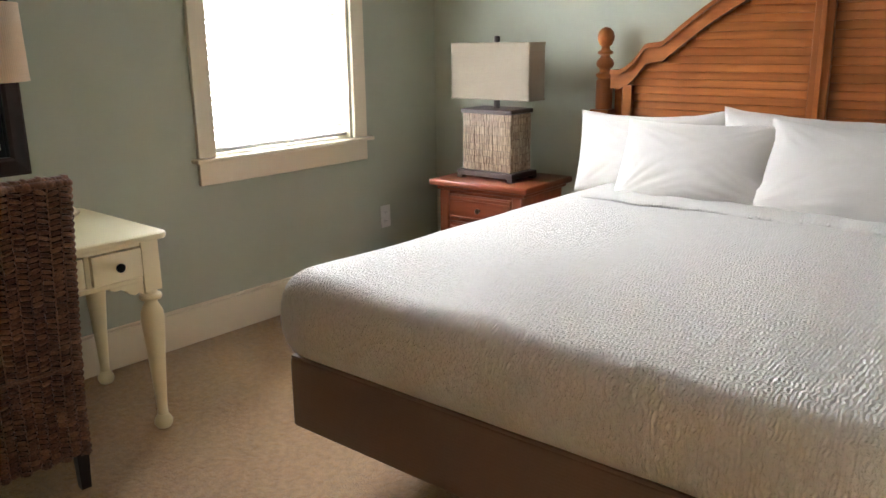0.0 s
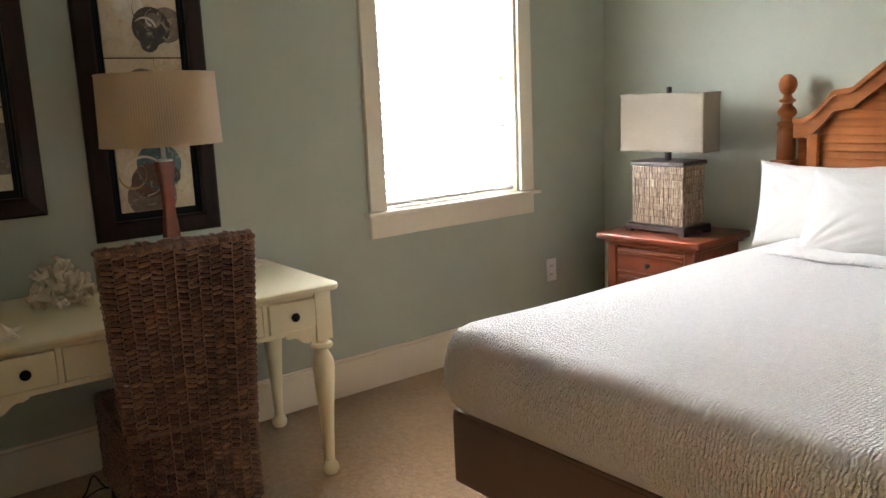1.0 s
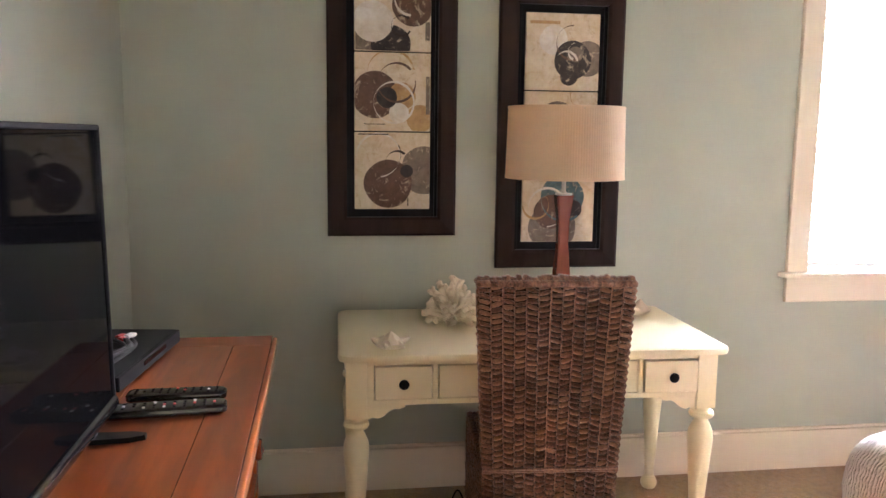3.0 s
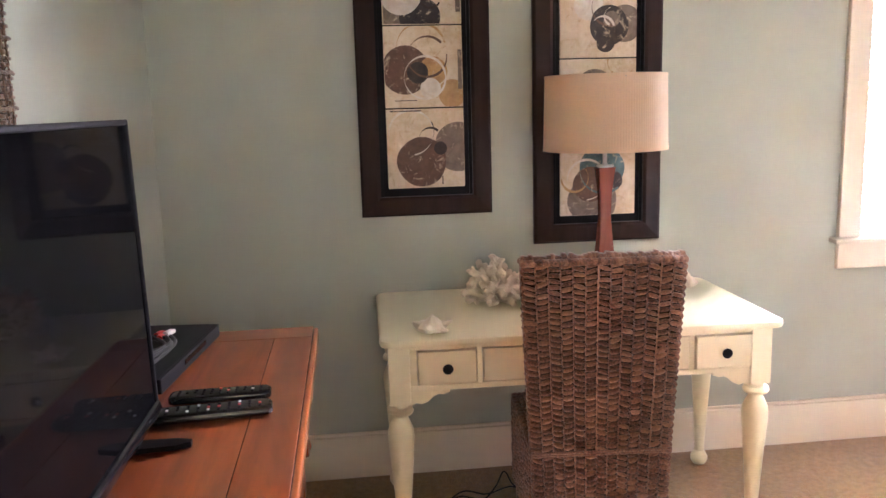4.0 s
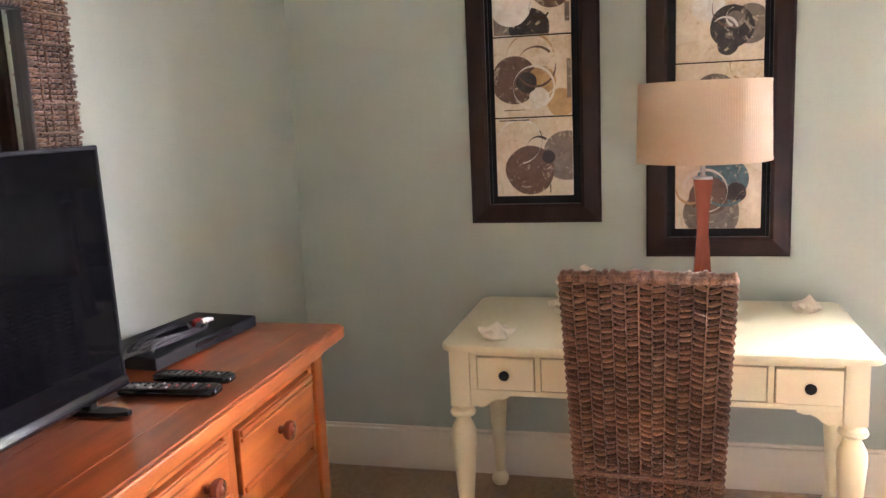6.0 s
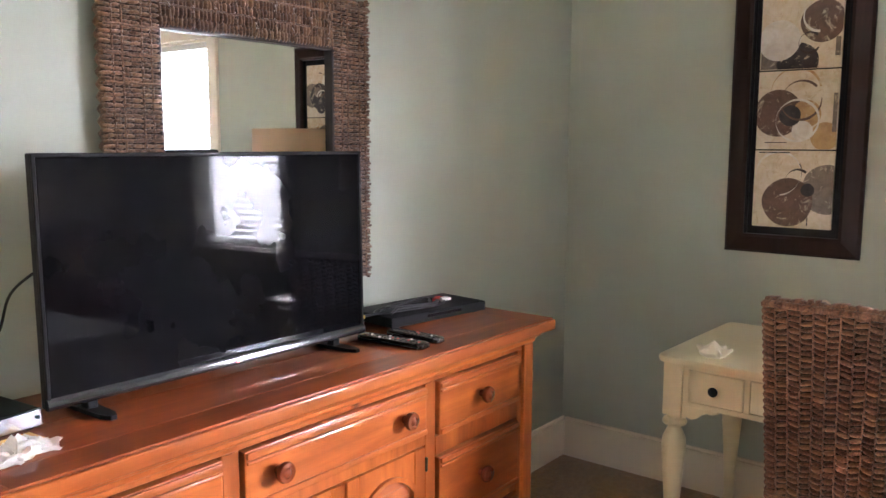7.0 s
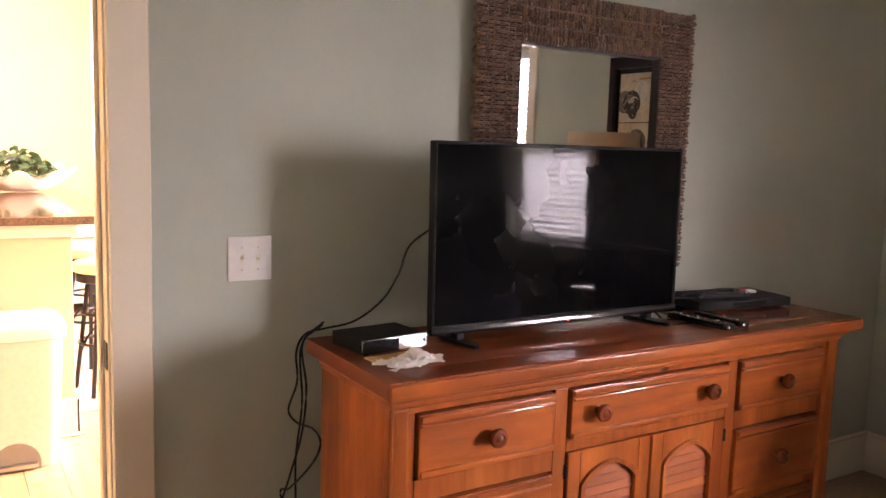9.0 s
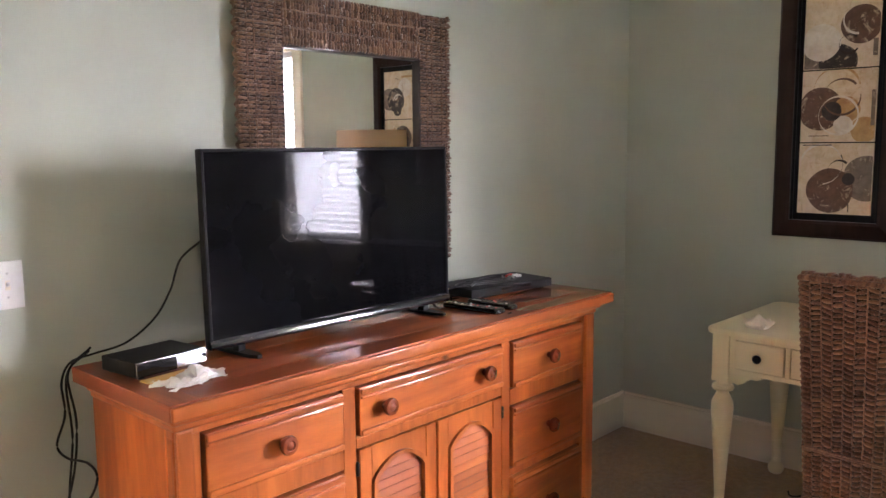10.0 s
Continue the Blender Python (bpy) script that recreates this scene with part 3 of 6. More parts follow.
pillow(pose(1.595, 4.235, 0.885, -12, -2, 0), 0.80, 0.42, 0.17, 1.0, "plump white pillow leaning on the wooden headboard")
pillow(pose(2.44, 4.225, 0.910, -13, 1, 2), 0.98, 0.42, 0.17, 4.0, "plump white pillow leaning on the wooden headboard")
pillow(pose(1.985, 3.965, 0.895, -30, -1, 4), 0.78, 0.42, 0.19, 7.0, "white pillow propped against another pillow, creased at its corner")
pillow(pose(2.66, 3.95, 0.900, -30, 2, -3), 0.88, 0.43, 0.20, 11.0, "white pillow propped against another pillow, creased at its corner")

# ---- nightstand and its lamp ----
ns = thing("nightstand", "red-brown wooden nightstand with drawers beside the bed", "nightstand", pose(0.717, 4.245, 0, 0, 0, 3.0))
part("body", slab(-0.258, 0.258, -0.235, 0.205, 0.07, 0.625, 0.004), NSWOOD_V, ns)
part("moulding", slab(-0.285, 0.285, -0.262, 0.210, 0.620, 0.645, 0.010, 3), NSWOOD, ns, "", True)
part("top", slab(-0.318, 0.318, -0.292, 0.220, 0.645, 0.680, 0.012, 3), NSWOOD, ns, "glossy overhanging top", True)
part("plinth", slab(-0.272, 0.272, -0.250, 0.205, 0.0, 0.085, 0.006), NSWOOD, ns)
for z0, z1 in ((0.462, 0.600), (0.282, 0.447), (0.105, 0.267)):
    dr = part("drawer", slab(-0.205, 0.205, -0.252, -0.236, z0, z1, 0.005, 2), NSWOOD, ns)
    for zz in (z1 - 0.014, z1 - 0.032, z0 + 0.012):
        part("bead", slab(-0.198, 0.198, -0.259, -0.251, zz - 0.006, zz + 0.006, 0.003, 2), NSWOOD, dr)
    bm = bmesh.new()
    lathe(bm, [(0.008, 0), (0.007, 0.012), (0.014, 0.018), (0.015, 0.024), (0.009, 0.030)], 14, pose(0.0, -0.252, (z0 + z1) / 2 - 0.008, 90, 0, 0))
    part("knob", bm, IRON, dr, "small dark knob", True)
for sx in (-1, 1):
    part("corner_post", slab(sx * 0.240 - 0.03, sx * 0.240 + 0.03, -0.255, -0.205, 0.085, 0.620, 0.006), NSWOOD_V, ns)


def shell_tile_material():
    m, nt, b = material("shell_mosaic", 0.25)
    geo = nt.nodes.new("ShaderNodeNewGeometry")
    v = texture_space(nt)
    col = ramp(nt, geo.outputs["Random Per Island"], (0.0, (0.10, 0.065, 0.040)), (0.5, (0.18, 0.125, 0.08)), (1.0, (0.30, 0.23, 0.155)))
    col = mix(nt, 0.3, col, ramp(nt, noise_node(nt, v, 60.0, 3), (0.35, (0.11, 0.075, 0.05)), (0.65, (0.42, 0.34, 0.25))))
    nt.links.new(col, b.inputs["Base Color"])
    b.inputs["Coat Weight"].default_value = 0.3
    return m


SHELLTILE = shell_tile_material()
nl = thing("table_lamp", "table lamp with shell mosaic box base and square linen shade", "lamp", pose(0.700, 4.195, 0.680))
bm = slab(-0.190, 0.190, -0.120, 0.120, 0.016, 0.046, 0.004)
for sx in (-1, 1):
    for sy in (-1, 1):
        box(bm, sx * 0.172 - 0.018, sx * 0.172 + 0.018, sy * 0.102 - 0.018, sy * 0.102 + 0.018, 0, 0.02, 0.002)
part("base_plate", bm, DARKLEG, nl, "dark wooden foot plate")
part("core", slab(-0.159, 0.159, -0.093, 0.093, 0.046, 0.362, 0.002), CORE, nl)
bm = bmesh.new()
rng = random.Random(5)
for face, w, d in (("f", 0.322, 0.095), ("b", 0.322, 0.095), ("l", 0.190, 0.161), ("r", 0.190, 0.161)):
    z = 0.050
    while z < 0.356:
        h = rng.uniform(0.024, 0.050)
        h = min(h, 0.361 - z)
        p = -w / 2
        while p < w / 2 - 0.004:
            q = min(w / 2, p + rng.uniform(0.006, 0.014))
            t = rng.uniform(0.001, 0.004)
            if face in "fb":
                s = -1 if face == "f" else 1
                box(bm, p + 0.0008, q - 0.0008, *sorted((s * (d - 0.003), s * (d + t))), z + 0.0008, z + h - 0.0008, 0)
            else:
                s = -1 if face == "l" else 1
                box(bm, *sorted((s * (d - 0.003), s * (d + t))), p + 0.0008, q - 0.0008, z + 0.0008, z + h - 0.0008, 0)
            p = q
        z += h
tagged(part("mosaic", bm, SHELLTILE, nl, "cream and brown shell mosaic"), kind="stuff")
part("cap", slab(-0.172, 0.172, -0.106, 0.106, 0.362, 0.386, 0.005), DARKLEG, nl, "dark wooden cap")
bm = bmesh.new()
lathe(bm, [(0.017, 0.384), (0.017, 0.45), (0.009, 0.455), (0.007, 0.738), (0.016, 0.740), (0.016, 0.768), (0.006, 0.772)], 14)
part("stem", bm, DARKLEG, nl, "", True)


def square_shade(w0, d0, w1, d1, z0, z1, r=0.012, t=0.003):
    bm = bmesh.new()

    def ring(w, d, z):
        pts = []
        for sx, sy, a0 in ((1, 1, 0), (-1, 1, 90), (-1, -1, 180), (1, -1, 270)):
            for k in range(4):
                a = radians(a0 + 30 * k)
                pts.append((sx * (w / 2 - r) + r * math.cos(a), sy * (d / 2 - r) + r * math.sin(a), z))
        return [bm.verts.new(p) for p in pts]

    rings = [ring(w0, d0, z0), ring(w1, d1, z1), ring(w1 - 2 * t, d1 - 2 * t, z1), ring(w0 - 2 * t, d0 - 2 * t, z0)]
    for a, c in zip(rings, rings[1:] + rings[:1]):
        for i in range(16):
            bm.faces.new((a[i], a[(i + 1) % 16], c[(i + 1) % 16], c[i]))
    return bm


part("shade", square_shade(0.53, 0.150, 0.53, 0.150, 0.437, 0.735), LINEN, nl, "oatmeal linen shade", True)
part("shade_trim", square_shade(0.534, 0.154, 0.534, 0.154, 0.435, 0.445), LINEN, nl)
part("shade_trim", square_shade(0.534, 0.154, 0.534, 0.154, 0.727, 0.737), LINEN, nl)
bm = bmesh.new()
for a in ((0, 0.264), (math.pi / 2, 0.074)):
    tube(bm, [(-a[1] * math.cos(a[0]), -a[1] * math.sin(a[0]), 0.728), (a[1] * math.cos(a[0]), a[1] * math.sin(a[0]), 0.728)], 0.002, 6)
part("harp", bm, IRON, nl)

# ---- writing desk ----
desk = thing("writing_desk", "cream painted writing desk with turned legs and black knobs", "desk",
             pose(0.42, 1.44, 0, 0, 0, -1.2) @ Matrix.Translation((-0.42, -1.44, 0)))
KX0, KX1, KY0, KY1, KZ = 0.052, 0.752, 0.786, 2.105, 0.778


def rounded_rect(x0, x1, y0, y1, r, n=5):
    pts = []
    for cx, cy, a0 in ((x1 - r, y1 - r, 0), (x0 + r, y1 - r, 90), (x0 + r, y0 + r, 180), (x1 - r, y0 + r, 270)):
        for k in range(n + 1):
            a = radians(a0 + 90 * k / n)
            pts.append((cx + r * math.cos(a), cy + r * math.sin(a)))
    return pts


bm = bmesh.new()
prev = None
for inset, z in ((0.012, KZ - 0.026), (0.004, KZ - 0.024), (0.0, KZ - 0.014), (0.003, KZ - 0.004), (0.010, KZ)):
    ring = [bm.verts.new((x, y, z)) for x, y in rounded_rect(KX0 + inset, KX1 - inset, KY0 + inset, KY1 - inset, 0.045 - inset)]
    if prev:
        for i in range(len(ring)):
            bm.faces.new((prev[i], prev[(i + 1) % len(ring)], ring[(i + 1) % len(ring)], ring[i]))
    else:
        bm.faces.new(ring[::-1])
    prev = ring
bm.faces.new(prev)
part("desktop", bm, CREAM, desk, "cream desktop with rounded edge", True)
LEG = [(0.014, 0.0), (0.026, 0.006), (0.034, 0.022), (0.034, 0.036), (0.026, 0.052), (0.019, 0.062), (0.021, 0.070), (0.019, 0.078), (0.020, 0.10), (0.028, 0.24), (0.038, 0.38), (0.043, 0.445),
       (0.041, 0.474), (0.030, 0.499), (0.023, 0.512), (0.024, 0.520), (0.039, 0.525), (0.043, 0.534), (0.039, 0.544), (0.027, 0.549), (0.026, 0.560), (0.034, 0.563)]
FX, BXX, LY, RYY = 0.695, 0.118, 0.845, 2.030
leg0 = None
for x in (FX, BXX):
    for y in (LY, RYY):
        if leg0 is None:
            bm = slab(-0.034, 0.034, -0.034, 0.034, 0.561, KZ - 0.026, 0.004, 2)
            lathe(bm, LEG, 24)
            leg0 = part("leg", bm, CREAM, desk, "turned vase-shaped leg", True)
            leg0.matrix_basis = pose(x, y, 0)
        else:
            # the rear leg by the window stands a little further out
            twin(leg0, "leg", pose(x, y + (0.060 if x == BXX and y == RYY else 0.0), 0))
part("apron", slab(BXX - 0.02, BXX - 0.004, LY + 0.034, RYY - 0.034, 0.618, KZ - 0.026, 0.002), CREAM, desk)
for y in (LY, RYY):
    part("apron", slab(BXX + 0.034, FX - 0.034, y - 0.012, y + 0.012, 0.618, KZ - 0.026, 0.002), CREAM, desk)
FXF = FX + 0.026
bm = bmesh.new()
for y0, y1, z0, z1 in ((LY + 0.034, RYY - 0.034, 0.736, KZ - 0.026), (LY + 0.034, RYY - 0.034, 0.603, 0.621), (LY + 0.034, 0.902, 0.621, 0.736), (1.092, 1.110, 0.621, 0.736),
                       (1.788, 1.806, 0.621, 0.736), (1.996, RYY - 0.034, 0.621, 0.736)):
    box(bm, FX - 0.03, FXF, y0, y1, z0, z1, 0.0015)
part("front_frame", bm, CREAM, desk)
part("back_board", slab(FX - 0.06, FX - 0.05, LY + 0.05, RYY - 0.05, 0.618, 0.743, 0), CORE, desk)
KNOBP = [(0.006, 0), (0.006, 0.010), (0.010, 0.013), (0.016, 0.018), (0.017, 0.023), (0.012, 0.029), (0.004, 0.031)]
for y0, y1, knobs, pull in ((0.905, 1.089, 1, 0.006), (1.113, 1.785, 2, 0.0), (1.809, 1.993, 1, 0.010)):
    dr = part("drawer", slab(FX - 0.02, FXF + 0.002 + pull, y0, y1, 0.625, 0.732, 0.003, 2), CREAM, desk, "shallow cream drawer, edges worn dark")
    ks = [(y0 + y1) / 2] if knobs == 1 else [y0 + 0.18, y1 - 0.18]
    for y in ks:
        bm = bmesh.new()
        lathe(bm, KNOBP, 16, pose(FXF + 0.002 + pull, y, 0.680, 0, 90, 0))
        part("knob", bm, BLACK, dr, "round black knob", True)
# scrolled brackets under the front rail
for y, s in ((LY + 0.034, 1), (RYY - 0.034, -1)):
    pts = [(0, 0.603), (0.125, 0.603), (0.125, 0.595), (0.105, 0.588), (0.088, 0.590), (0.070, 0.581), (0.055, 0.566), (0.035, 0.558), (0.018, 0.563), (0, 0.554)]
    bm = bmesh.new()
    prism(bm, [(y + s * a, z) for a, z in pts], FX - 0.005, FXF - 0.004)
    for v in bm.verts:
        v.co = Vector((v.co.y, v.co.x, v.co.z))
    part("bracket", bm, CREAM, desk)

# ---- desk lamp ----
dl = thing("desk_lamp", "desk lamp with tapered mahogany stem and pleated drum shade", "lamp", pose(0.345, 1.618, KZ))
part("foot", slab(-0.050, 0.050, -0.050, 0.050, 0.0, 0.018, 0.003), LAMPWOOD, dl)
bm = bmesh.new()
prev = None
for h, z in ((0.040, 0.018), (0.030, 0.14), (0.019, 0.30), (0.021, 0.39), (0.030, 0.477), (0.031, 0.482)):
    ring = [bm.verts.new((sx * h, sy * h, z)) for sx, sy in ((1, 1), (-1, 1), (-1, -1), (1, -1))]
    if prev:
        for i in range(4):
            bm.faces.new((prev[i], prev[(i + 1) % 4], ring[(i + 1) % 4], ring[i]))
    else:
        bm.faces.new(ring[::-1])
    prev = ring
bm.faces.new(prev)
bmesh.ops.bevel(bm, geom=[e for e in bm.edges if abs(e.verts[0].co.z - e.verts[1].co.z) > 0.01], offset=0.004, segments=2, affect="EDGES")
part("stem", bm, LAMPWOOD, dl, "square mahogany stem, waisted")
bm = bmesh.new()
lathe(bm, [(0.031, 0.482), (0.031, 0.489), (0.012, 0.490), (0.008, 0.498), (0.008, 0.782), (0.014, 0.784), (0.010, 0.797)], 16)
part("neck", bm, STEEL, dl, "brushed steel neck", True)
bm = bmesh.new()
NP = 288
prof = []
for r, z in ((0.217, 0.546), (0.211, 0.800), (0.207, 0.800), (0.213, 0.546)):
    prof.append([bm.verts.new(((r + (0.0003 if i % 2 else -0.0003)) * math.cos(2 * math.pi * i / NP), (r + (0.0003 if i % 2 else -0.0003)) * math.sin(2 * math.pi * i / NP), z)) for i in range(NP)])
for a, c in zip(prof, prof[1:] + prof[:1]):
    for i in range(NP):
        bm.faces.new((a[i], a[(i + 1) % NP], c[(i + 1) % NP], c[i]))
part("shade", bm, PLEAT, dl, "cream pleated fabric drum shade")
for r, z in ((0.2185, 0.548), (0.2125, 0.798)):
    bm = bmesh.new()
    lathe(bm, [(r, z - 0.005), (r, z + 0.005), (r - 0.004, z + 0.005), (r - 0.004, z - 0.005), (r, z - 0.005)], 72, None, False)
    part("shade_trim", bm, PLEAT, dl, "", True)
bm = bmesh.new()
for k in range(3):
    a = 2 * math.pi * k / 3
    tube(bm, [(0, 0, 0.790), (0.213 * math.cos(a), 0.213 * math.sin(a), 0.792)], 0.002, 6)
part("spider", bm, STEEL, dl)

# ---- woven chair ----
ch = thing("woven_chair", "high-backed chair woven of brown seagrass, pushed to the desk", "chair", pose(0.92, 1.430, 0, 0, 0, -4.5) @ Matrix.Translation((-0.92, 0, 0)))
rng = random.Random(11)


def chair_back_x(z):
    """The back leans: its rear face by height."""
    return 0.905 + 0.030 * max(0.0, (z - 0.42) / 0.63) ** 1.3


def half(z):
    return 0.204 + 0.036 * max(0.0, (z - 0.30)) / 0.75


ZB, ZT = 0.135, 1.035
levels = [ZB + (ZT - ZB) * i / 12 for i in range(13)]
bm = bmesh.new()
rings = []
for z in levels:
    xb, h = chair_back_x(z), half(z)
    rings.append([bm.verts.new(p) for p in ((xb - 0.004, -h, z), (xb - 0.004, h, z), (xb - 0.056, h, z), (xb - 0.056, -h, z))])
for a, c in zip(rings, rings[1:]):
    for i in range(4):
        bm.faces.new((a[i], a[(i + 1) % 4], c[(i + 1) % 4], c[i]))
bm.faces.new(rings[0][::-1])
bm.faces.new(rings[-1])
part("back_core", bm, CORE, ch)
bm = bmesh.new()
X, Y, Z3 = Vector((1, 0, 0)), Vector((0, 1, 0)), Vector((0, 0, 1))


def on_back(z0, z1, off):
    return lambda s, t: Vector((chair_back_x(z0 + (z1 - z0) * t) + off, (2 * s - 1) * half(z0 + (z1 - z0) * t), z0 + (z1 - z0) * t))



def staked_weave(bm, surface, h, columns, row):
    """Rope rows woven across thin upright stakes, every second column half a row higher."""
    rows = round(h / row)
    for i in range(columns):
        for j in range(rows + 1):
            t = (j + (0.5 if i % 2 else 0.0)) / rows
            if not 0.0 <= t <= 1.0:
                continue
            c, e = surface((i + 0.5) / columns, t), surface((i + 1.0) / columns, t)
            # plump stitches, slanting one way in one column and the other way in the next
            ang = (0.20 if i % 2 else -0.20) + rng.uniform(-0.14, 0.14)
            u = Y * math.cos(ang) + Z3 * math.sin(ang)
            v = X.cross(u)
            lump(bm, c, u, v, X, (e - c).length * 1.02, row * rng.uniform(0.36, 0.46), 0.016 * rng.uniform(0.7, 1.25), rng.uniform(-0.2, 0.2))
    for i in range(1, columns):
        tube(bm, [surface(i / columns, k / 40) + X * (0.0080 + 0.0015 * math.sin(k * 2.1 + i)) + Y * rng.uniform(-0.0008, 0.0008) for k in range(41)], 0.0030, 6)


staked_weave(bm, on_back(ZB, 0.438, 0.0), 0.303, 13, 0.0175)
staked_weave(bm, on_back(0.452, ZT, 0.0), 0.583, 13, 0.0175)
weave(bm, lambda s, t: Vector((chair_back_x(0.45 + 0.585 * t) - 0.058, (1 - 2 * s) * half(0.45 + 0.585 * t), 0.45 + 0.585 * t)), -X, 0.47, 0.585, 0.028, 0.019, 0.010, rng)
for sy in (-1, 1):
    weave(bm, (lambda sy: lambda s, t: Vector((chair_back_x(ZB + 0.9 * t) - 0.030 + sy * 0.030 * (1 - 2 * s), sy * half(ZB + 0.9 * t), ZB + 0.9 * t)))(sy), Y * sy, 0.056, 0.90, 0.028, 0.018, 0.005, rng)
tagged(soften(part("back_weave", bm, SEAGRASS, ch, "coarse brown seagrass weave")), kind="stuff")
# rolled braid round the top and down the edges, and the flat seam band
bm = bmesh.new()
for i in range(44):
    s = (i + 0.5) / 44
    c = Vector((chair_back_x(ZT) - 0.028, (2 * s - 1) * 0.238, ZT + 0.002))
    for k, nn in enumerate((Z3, X, -X)):
        lump(bm, c + nn * (0.0 if k == 0 else 0.026), (Y + (0.5 if i % 2 else -0.5) * X * (k == 0)).normalized(), nn.cross(Y).normalized(), nn, 0.012, 0.027 if k == 0 else 0.012, 0.024 * rng.uniform(0.8, 1.25))
for sy in (-1, 1):
    for i in range(84):
        z = ZB + (ZT - ZB) * (i + 0.5) / 84
        c = Vector((chair_back_x(z) - 0.002, sy * (half(z) - 0.001), z))
        lump(bm, c, (Z3 + 0.5 * Y * sy * (1 if i % 2 else -1)).normalized(), Y * sy, (X + Y * sy).normalized(), 0.010, 0.005, 0.007)
tagged(soften(part("edge_braid", bm, SEAGRASS, ch, "braided seagrass edge")), kind="stuff")
bm = bmesh.new()
for z in (0.442, 0.449):
    tube(bm, [(chair_back_x(z) + 0.011, (2 * k / 16 - 1) * (half(z) + 0.002), z + rng.uniform(-0.001, 0.001)) for k in range(17)], 0.0048, 6)
part("seam_band", bm, SEAGRASS, ch, "twin cords of the seam", True)
# seat block with woven skirt
part("seat_core", slab(0.400, 0.850, -0.205, 0.205, 0.14, 0.452, 0.01), CORE, ch)
bm = bmesh.new()
for sy in (-1, 1):
    weave(bm, (lambda sy: lambda s, t: Vector((0.625 + sy * 0.225 * (1 - 2 * s), sy * 0.206, ZB + 0.32 * t)))(sy), Y * sy, 0.45, 0.32, 0.0225, 0.0145, 0.011, rng)
weave(bm, lambda s, t: Vector((0.399, (1 - 2 * s) * 0.21, ZB + 0.32 * t)), -X, 0.42, 0.32, 0.026, 0.018, 0.011, rng)
weave(bm, lambda s, t: Vector((0.40 + 0.45 * s, (2 * t - 1) * 0.21, 0.453)), Z3, 0.45, 0.42, 0.026, 0.018, 0.010, rng)
tagged(soften(part("seat_weave", bm, SEAGRASS, ch, "coarse brown seagrass weave")), kind="stuff")
leg0 = None
for x, y in ((0.872, -0.182), (0.872, 0.182), (0.43, -0.182), (0.43, 0.182)):
    if leg0 is None:
        bm = bmesh.new()
        prev = None
        for h, z in ((0.016, 0.0), (0.021, 0.16)):
            ring = [bm.verts.new((sx * h, sy * h, z)) for sx, sy in ((1, 1), (-1, 1), (-1, -1), (1, -1))]
            if prev:
                for i in range(4):
                    bm.faces.new((prev[i], prev[(i + 1) % 4], ring[(i + 1) % 4], ring[i]))
            prev = ring if prev is None else prev
            top = ring
        bm.faces.new(prev[::-1])
        bm.faces.new(top)
        leg0 = part("leg", bm, DARKLEG, ch, "dark tapered leg")
        leg0.matrix_basis = pose(x, y, 0)
    else:
        twin(leg0, "leg", pose(x, y, 0))

# ---- coral and sea shells on the desk ----


def coral_mesh(seed, rx, ry, height, fingers):
    """A rounded cluster of stubby, forked fingers growing outward from one foot."""
    rng = random.Random(seed)
    bm = bmesh.new()

    def finger(p, d, length, r, depth):
        side = Vector((rng.uniform(-1, 1), rng.uniform(-1, 1), rng.uniform(-1, 1))) * length * 0.18
        q = p + d * length
        tube(bm, [p, (p + q) / 2 + side, q, q + d * r * 0.5], lambda t: r * (1.05 - 0.2 * t) if t < 0.9 else r * 0.45, 6)
        for _ in range(rng.choice((2, 3)) if depth else 0):
            nd = (d + Vector((rng.uniform(-1, 1), rng.uniform(-1, 1), rng.uniform(-0.7, 0.9)))).normalized()
            finger(p + d * length * rng.uniform(0.35, 0.95), nd, length * rng.uniform(0.35, 0.6), r * 0.85, depth - 1)

    for i in range(fingers):
        up = (i + 0.5) / fingers
        a = i * 2.399963 + rng.uniform(-0.3, 0.3)
        flat = math.sqrt(max(0.0, 1 - up * up))
        d = Vector((math.cos(a) * flat, math.sin(a) * flat, 0.10 + up)).normalized()
        reach = rng.uniform(0.70, 0.98)
        tip = Vector((d.x * rx, d.y * ry, d.z * height)) * reach
        root = Vector((tip.x * 0.30, tip.y * 0.30, tip.z * 0.30 + 0.012))
        finger(root, (tip - root).normalized(), (tip - root).length * 0.80, rng.uniform(0.0105, 0.0140), 2)
    for v in bm.verts:
        v.co += 0.003 * noise.noise_vector(v.co * 75)
        v.co.z = max(0.0, v.co.z)
    return bm


coral = part("coral", coral_mesh(3, 0.115, 0.150, 0.178, 38), CORAL, None, "", True)
coral.matrix_world = pose(0.300, 1.215, KZ)
tagged(coral, "branching cluster of bleached white coral on the desk", "coral")


SHELLWHITE = painted("pale_shell", (0.82, 0.72, 0.57), 0.45, 90.0, 0.3, 0.06)


